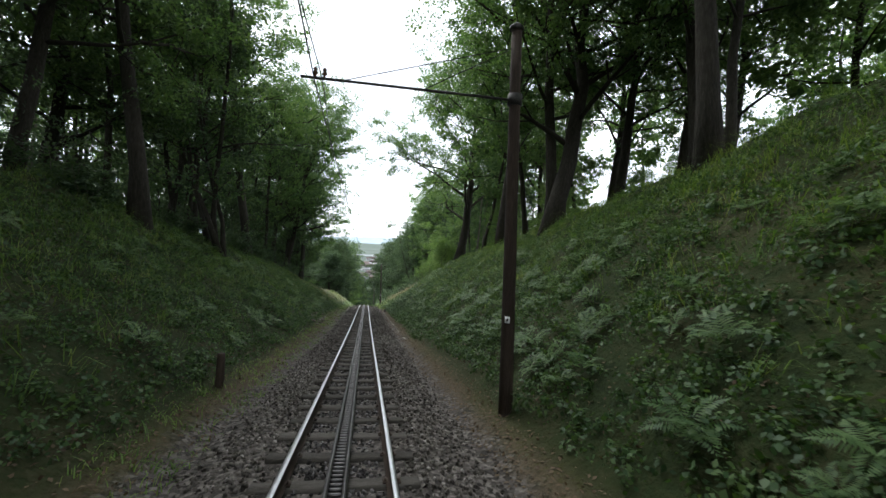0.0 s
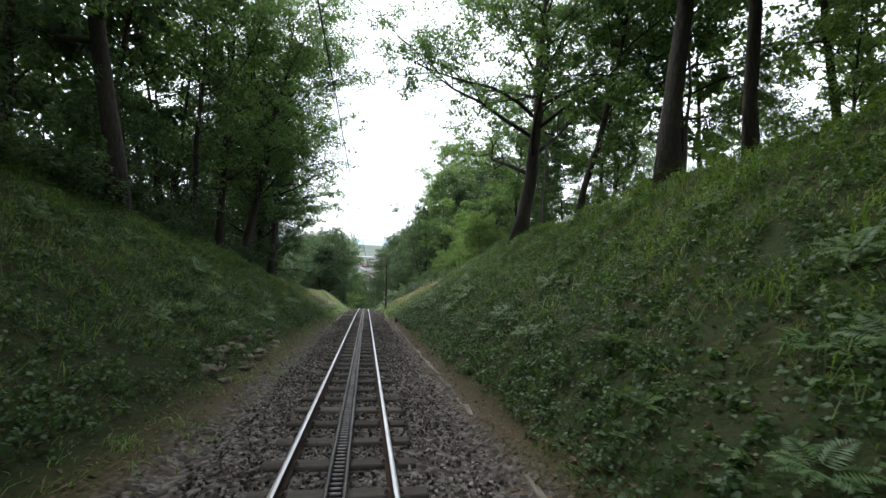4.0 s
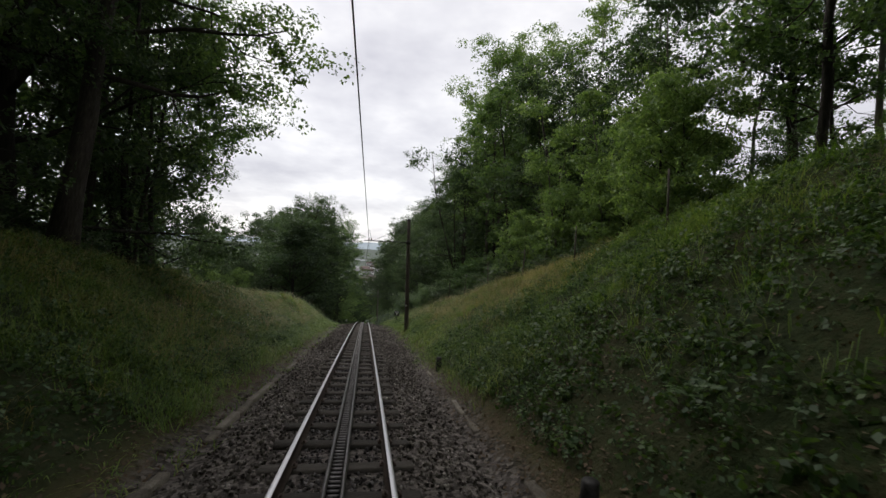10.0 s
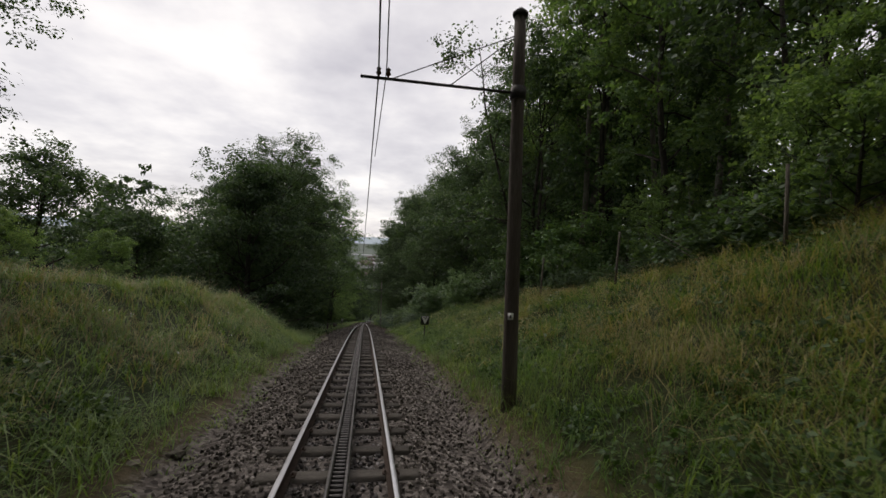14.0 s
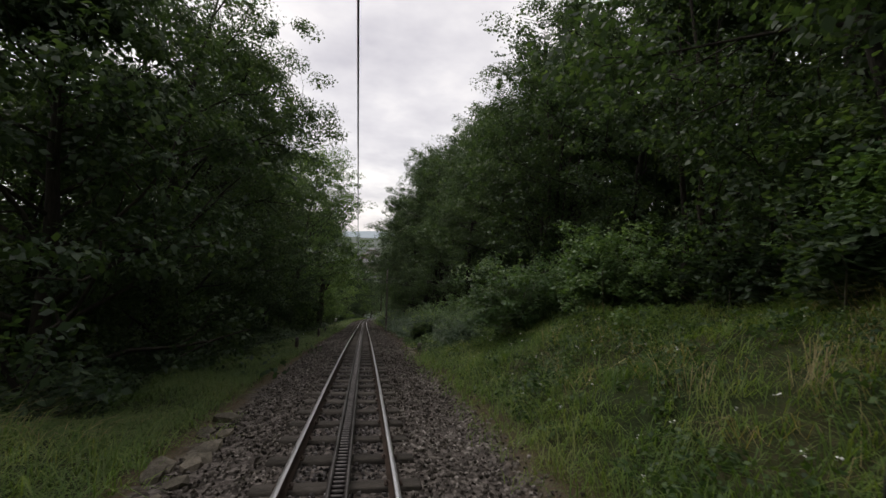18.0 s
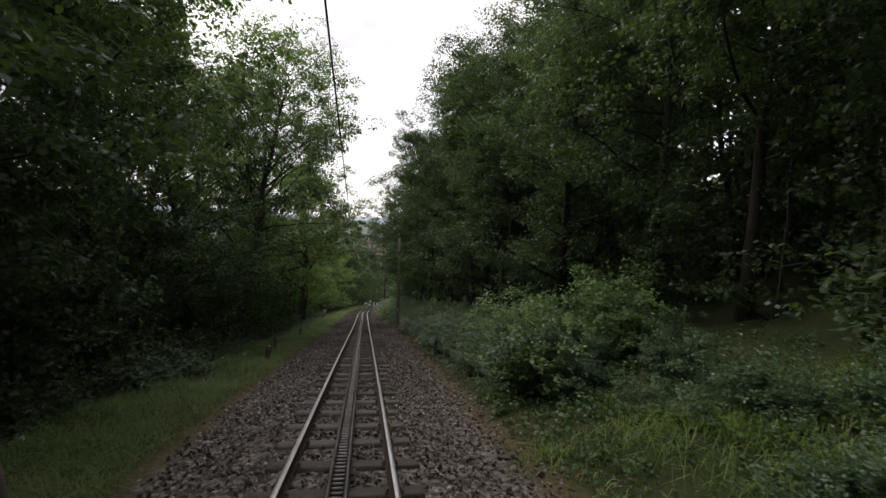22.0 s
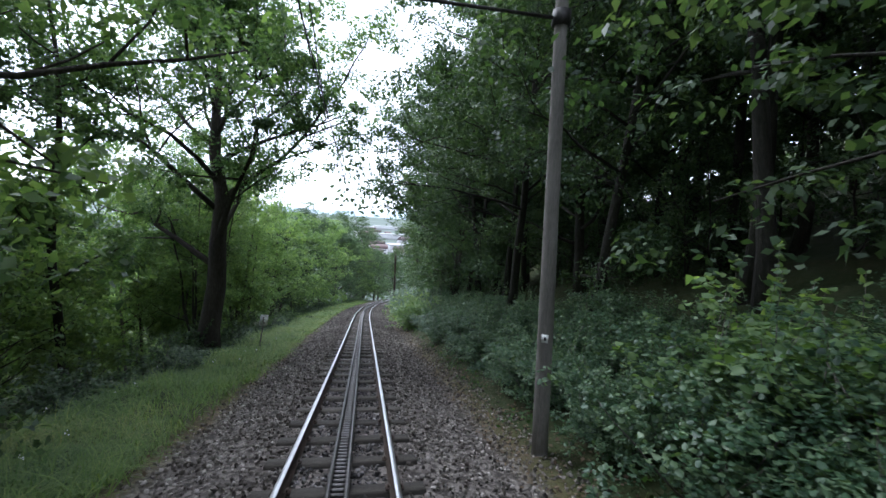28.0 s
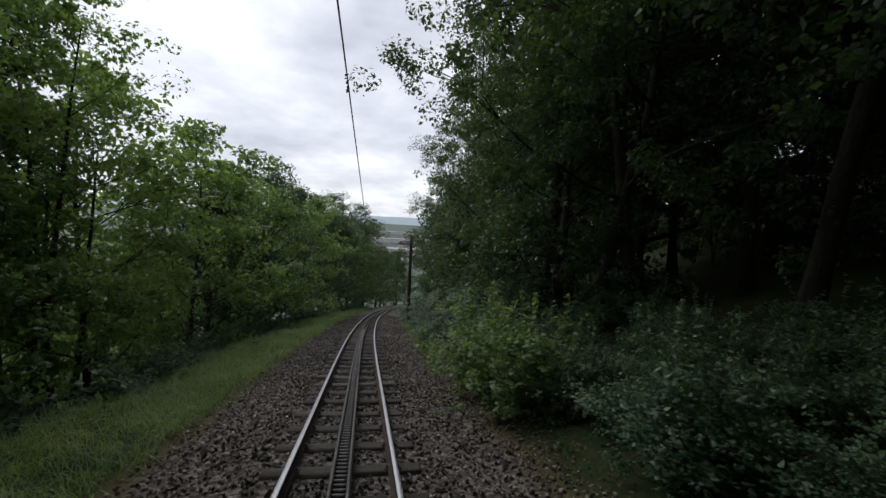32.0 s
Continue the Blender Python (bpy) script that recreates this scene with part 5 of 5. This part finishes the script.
# ---- the far valley ----
def build_house():
    house = thing("house", "pale house with tiled roof in the valley town", "house", "houses of the valley town")
    part("wall", Soup().box((-5, -4, -2), (5, 4, 6)).mesh("wall", M_PLASTER), house)
    v = [(-5.4, -4.5, 5.8), (5.4, -4.5, 5.8), (5.4, 4.5, 5.8), (-5.4, 4.5, 5.8), (-5.4, 0, 9.6), (5.4, 0, 9.6), (-5.4, 0, 9.4), (5.4, 0, 9.4)]
    part("roof", Soup().add(v, [(0, 1, 5, 4), (2, 3, 4, 5), (0, 3, 2, 1), (0, 4, 4, 3), (1, 2, 5, 5)][:3]).add(v, [(0, 4, 6, 3), (1, 2, 7, 5)]).mesh("roof", M_ROOF), house)
    for x in (-3.4, -1.1, 1.1, 3.4):
        for z in (1.0, 3.8):
            part("window", Soup().box((x - 0.55, -4.04, z), (x + 0.55, -3.98, z + 1.3)).mesh("window", M_PANE), house)
    return house


def build_town():
    rng = np.random.default_rng(66)
    house = build_house()
    first = True
    for _ in range(46):
        y = 560 + 800 * rng.uniform(0, 1) ** 1.6
        x = y * math.tan(radians(rng.uniform(-0.5, 9.5)))
        size = rng.uniform(0.8, 1.5)
        m = pose(x, y, PLAIN, 0, 0, rng.uniform(-50, 50))
        ob = house if first else copy_thing(house, m)
        if first:
            house.matrix_basis = m
        ob.scale = (size * rng.uniform(0.9, 1.6), size, size)
        first = False
    hall = Soup().box((-45, -14, -2), (45, 14, 9)).box((-46, -15, 9), (46, 15, 10))
    for x, y, turn_by in ((70, 640, 10), (20, 900, -5), (150, 1150, 12), (60, 1350, 3)):
        ob = tagged(new("warehouse", hall.mesh("warehouse", M_PLASTER)), "long low white hall in the valley town", "building", "white halls in the valley")
        ob.matrix_basis = pose(x, y, PLAIN, 0, 0, turn_by)
    river = Soup().add([(-3000, 1500, PLAIN + 0.3), (3000, 1420, PLAIN + 0.3), (3000, 1510, PLAIN + 0.3), (-3000, 1600, PLAIN + 0.3)], [(0, 1, 2, 3)])
    tagged(new("river", river.mesh("river", M_WATER)), "broad pale river across the valley", "river", kind="structure")
    v, f = [], []
    xs = np.linspace(-4200, 4200, 90)
    top = PLAIN + 58 + 18 * np.sin(xs / 700.0) + 7 * np.sin(xs / 190.0 + 1) + rng.uniform(0, 8, 90)
    a = np.stack([xs, np.full(90, 4300.0), np.full(90, PLAIN - 5)], -1)
    b = np.stack([xs, np.full(90, 4550.0), top], -1)
    i = np.arange(89)
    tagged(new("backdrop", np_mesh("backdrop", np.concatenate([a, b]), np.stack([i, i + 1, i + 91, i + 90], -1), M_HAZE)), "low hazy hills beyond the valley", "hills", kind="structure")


build_town()
for k, (s, u) in enumerate([(250, -12), (262, 22), (275, -26), (290, 30), (300, -8), (315, 18), (330, -30), (345, 36), (360, -15)]):
    plant("back2", s, u, k * 50, 0.8)


# ---- pieces of the track bed: kerbs, sleepers, rungs, ballast ----
def slab_mesh(name, lx, ly, lz, mat, seed):
    """A worn block with softened top edges, its top at zero height."""
    rng = np.random.default_rng(seed)
    b = 0.12 * min(lx, ly)
    v = []
    for z, q in ((-lz, 0), (-b * 0.6, 0), (0, b)):
        for x, y in ((-1, -1), (1, -1), (1, 1), (-1, 1)):
            v.append((x * (lx / 2 - q) + rng.normal() * 0.004, y * (ly / 2 - q) + rng.normal() * 0.004, z + rng.normal() * 0.003))
    f = [(0, 3, 2, 1), (8, 9, 10, 11)]
    for k in (0, 4):
        f += [(k + j, k + (j + 1) % 4, k + 4 + (j + 1) % 4, k + 4 + j) for j in range(4)]
    return np_mesh(name, v, f, mat)


def lay(s, u, h, tilt=0.0):
    """A pose on the track bed, in line with the track."""
    p = at(s, u, h)
    return pose(p.x, p.y, p.z, -grade(s), tilt, -turn(s))


KERBS = [slab_mesh("kerb_stone", 0.12, ly, 0.25, M_KERB, k) for k, ly in enumerate((0.95, 0.8, 0.6, 0.42))]
rng_lay = np.random.default_rng(95)


def build_kerb(label, stretches):
    """Old edging stones, partly sunk and out of line."""
    kerb = thing("kerb", label, "kerb", kind="structure")
    for a, b, u, sunk in stretches:
        s = a
        while s < b:
            k = int(rng_lay.integers(4))
            half = (0.95, 0.8, 0.6, 0.42)[k] / 2
            s += half
            m = lay(s, u + rng_lay.normal() * 0.01, sunk + rng_lay.normal() * 0.012, rng_lay.normal() * 4) @ pose(0, 0, 0, rng_lay.normal() * 1.0, 0, rng_lay.normal() * 1.5)
            if rng_lay.uniform() < 0.88:
                part("kerb_stone", KERBS[k], kerb, m=m)
            s += half + rng_lay.uniform(0.01, 0.06)


build_kerb("worn sunken concrete kerb along the ballast edge", [(19, 37, 2.02, -0.165), (37.3, 44, 2.0, -0.165), (45.5, 52, 1.97, -0.175), (37, 44.5, -1.8, -0.2), (46, 53, -1.75, -0.21)])

SLEEPERS = [slab_mesh("sleeper", 1.66, 0.2, 0.16, M_SLEEPER, k) for k in range(5)]
for k in range(int((190 - TRACK_A) / 0.75)):
    s = TRACK_A + 0.3 + k * 0.75
    part("sleeper", SLEEPERS[int(rng_lay.integers(5))], track, m=lay(s, rng_lay.normal() * 0.015, -0.135 + rng_lay.normal() * 0.004, rng_lay.normal() * 0.5))
CHAIRS = Soup().box((-0.09, -0.06, -0.135), (0.09, 0.06, -0.12)).box((-0.07, -0.03, -0.122), (-0.052, 0.03, -0.1)).box((0.052, -0.03, -0.122), (0.07, 0.03, -0.1))
v, f = np.concatenate(CHAIRS.v), np.concatenate(CHAIRS.f)
plates = Soup()
for k in range(int((140 - TRACK_A) / 0.75)):
    s = TRACK_A + 0.3 + k * 0.75
    for u in (-0.53, 0.53, 0.0):
        m = lay(s, u, 0.0)
        plates.add(v @ np.array(m.to_3x3()).T + np.array(m.translation), f)
part("rail_fastenings", plates.mesh("rail_fastenings", M_RUST), track)

RUNG = Soup().tube([(-0.064, 0, 0), (-0.03, 0, 0), (0.03, 0, 0), (0.064, 0, 0)], [0.019] * 4, 6)
RUNG_MESH = RUNG.mesh("rung", M_RACK, True)
v, f = np.concatenate(RUNG.v), np.concatenate(RUNG.f)
rungs = Soup()
for k in range(int((150 - TRACK_A) / 0.1)):
    s = TRACK_A + 0.05 + k * 0.1
    m = lay(s, 0.0, -0.012)
    if 3.0 <= s < 8.0 or 30 <= s < 35 or 56 <= s < 61 or 82 <= s < 87 or 118 <= s < 123 or 131 <= s < 136:
        part("rung", RUNG_MESH, track, m=m)
    else:
        rungs.add(v @ np.array(m.to_3x3()).T + np.array(m.translation), f)
tagged(part("rungs", rungs.mesh("rungs", M_RACK, True), track), kind="stuff")


def build_ballast(name, label, seed, n, lo, hi, colours):
    """Broken stones, each its own small block, from lo to hi metres off the track's middle."""
    rng = np.random.default_rng(seed)
    s = rng.uniform(-4, 172, n)
    u = rng.uniform(lo, hi, n) * np.where(rng.uniform(0, 1, n) < 0.5, 1, -1)
    edge = np.where(u > 0, np.interp(s, [0, 19, 20, 52, 54, 90, 100, 150], [1.8, 1.9, 1.86, 1.84, 2.1, 2.35, 2.75, 2.75]), np.interp(s, [0, 40, 76, 100, 150], [1.75, 1.72, 1.95, 2.3, 2.4]))
    keep = (np.abs(u) < edge - rng.uniform(0, 0.32, n)) & (np.abs(u) > 0.115) & (np.abs(np.abs(u) - 0.53) > 0.07)
    # few stones lie on the sleepers
    off = np.abs((s - TRACK_A - 0.3 + 0.375) % 0.75 - 0.375)
    keep &= (off > 0.125) | (np.abs(u) > 0.84) | (rng.uniform(0, 1, n) < 0.2)
    s, u = s[keep], u[keep]
    n = len(s)
    h = lie(s, u) + rng.uniform(-0.012, 0.022, n)
    p = atv(s, u, h)
    size = rng.uniform(0.011, 0.026, n)[:, None]
    q = rng.normal(size=(n, 3, 3))
    a = q[:, 0] / np.linalg.norm(q[:, 0], axis=1)[:, None]
    b = np.cross(a, q[:, 1])
    b /= np.linalg.norm(b, axis=1)[:, None]
    c = np.cross(a, b)
    ring = [p + size * (a * x * rng.uniform(0.75, 1.25, (n, 1)) + b * y * rng.uniform(0.6, 1.1, (n, 1))) for x, y in ((1, 1), (-1, 1), (-1, -1), (1, -1))]
    low = [r - c * size * 0.55 for r in ring]
    high = [p + (r - p) * rng.uniform(0.5, 0.85, (n, 1)) + c * size * rng.uniform(0.4, 0.8, (n, 1)) for r in ring]
    v = np.stack(low + high, 1).reshape(-1, 3)
    i = np.arange(n)[:, None] * 8
    f = np.concatenate([i + np.array([q_]) for q_ in ((4, 5, 6, 7), (0, 1, 5, 4), (1, 2, 6, 5), (2, 3, 7, 6), (3, 0, 4, 7))])
    m, t, bs = material(name + "_stone", 0.92)
    island = node(t, "ShaderNodeNewGeometry").outputs["Random Per Island"]
    where = node(t, "ShaderNodeTexCoord").outputs["Object"]
    broad = node(t, "ShaderNodeTexNoise", {"Vector": where}, Scale=0.35, Detail=3.0)
    mixed = node(t, "ShaderNodeMath", {0: island, 1: broad.outputs["Fac"]}, operation='ADD')
    half = node(t, "ShaderNodeMath", {0: mixed.outputs[0]}, operation='MULTIPLY')
    half.inputs[1].default_value = 0.5
    colour = ramp(t, half.outputs[0], [(0.2 + 0.2 * k, c) for k, c in enumerate(colours)])
    t.links.new(colour, bs.inputs["Base Color"])
    stuff(name, label, "ballast", v, f, m)


build_ballast("ballast", "grey-brown broken stone ballast of the track bed", 99, 190000, 0.58, 2.8, [(0.036, 0.031, 0.027), (0.092, 0.079, 0.068), (0.165, 0.145, 0.128), (0.37, 0.335, 0.31)])
build_ballast("oily_ballast", "dark greasy stones between the rails and the rack", 100, 42000, 0.11, 0.5, [(0.02, 0.018, 0.018), (0.06, 0.054, 0.052), (0.125, 0.115, 0.112), (0.3, 0.28, 0.275)])
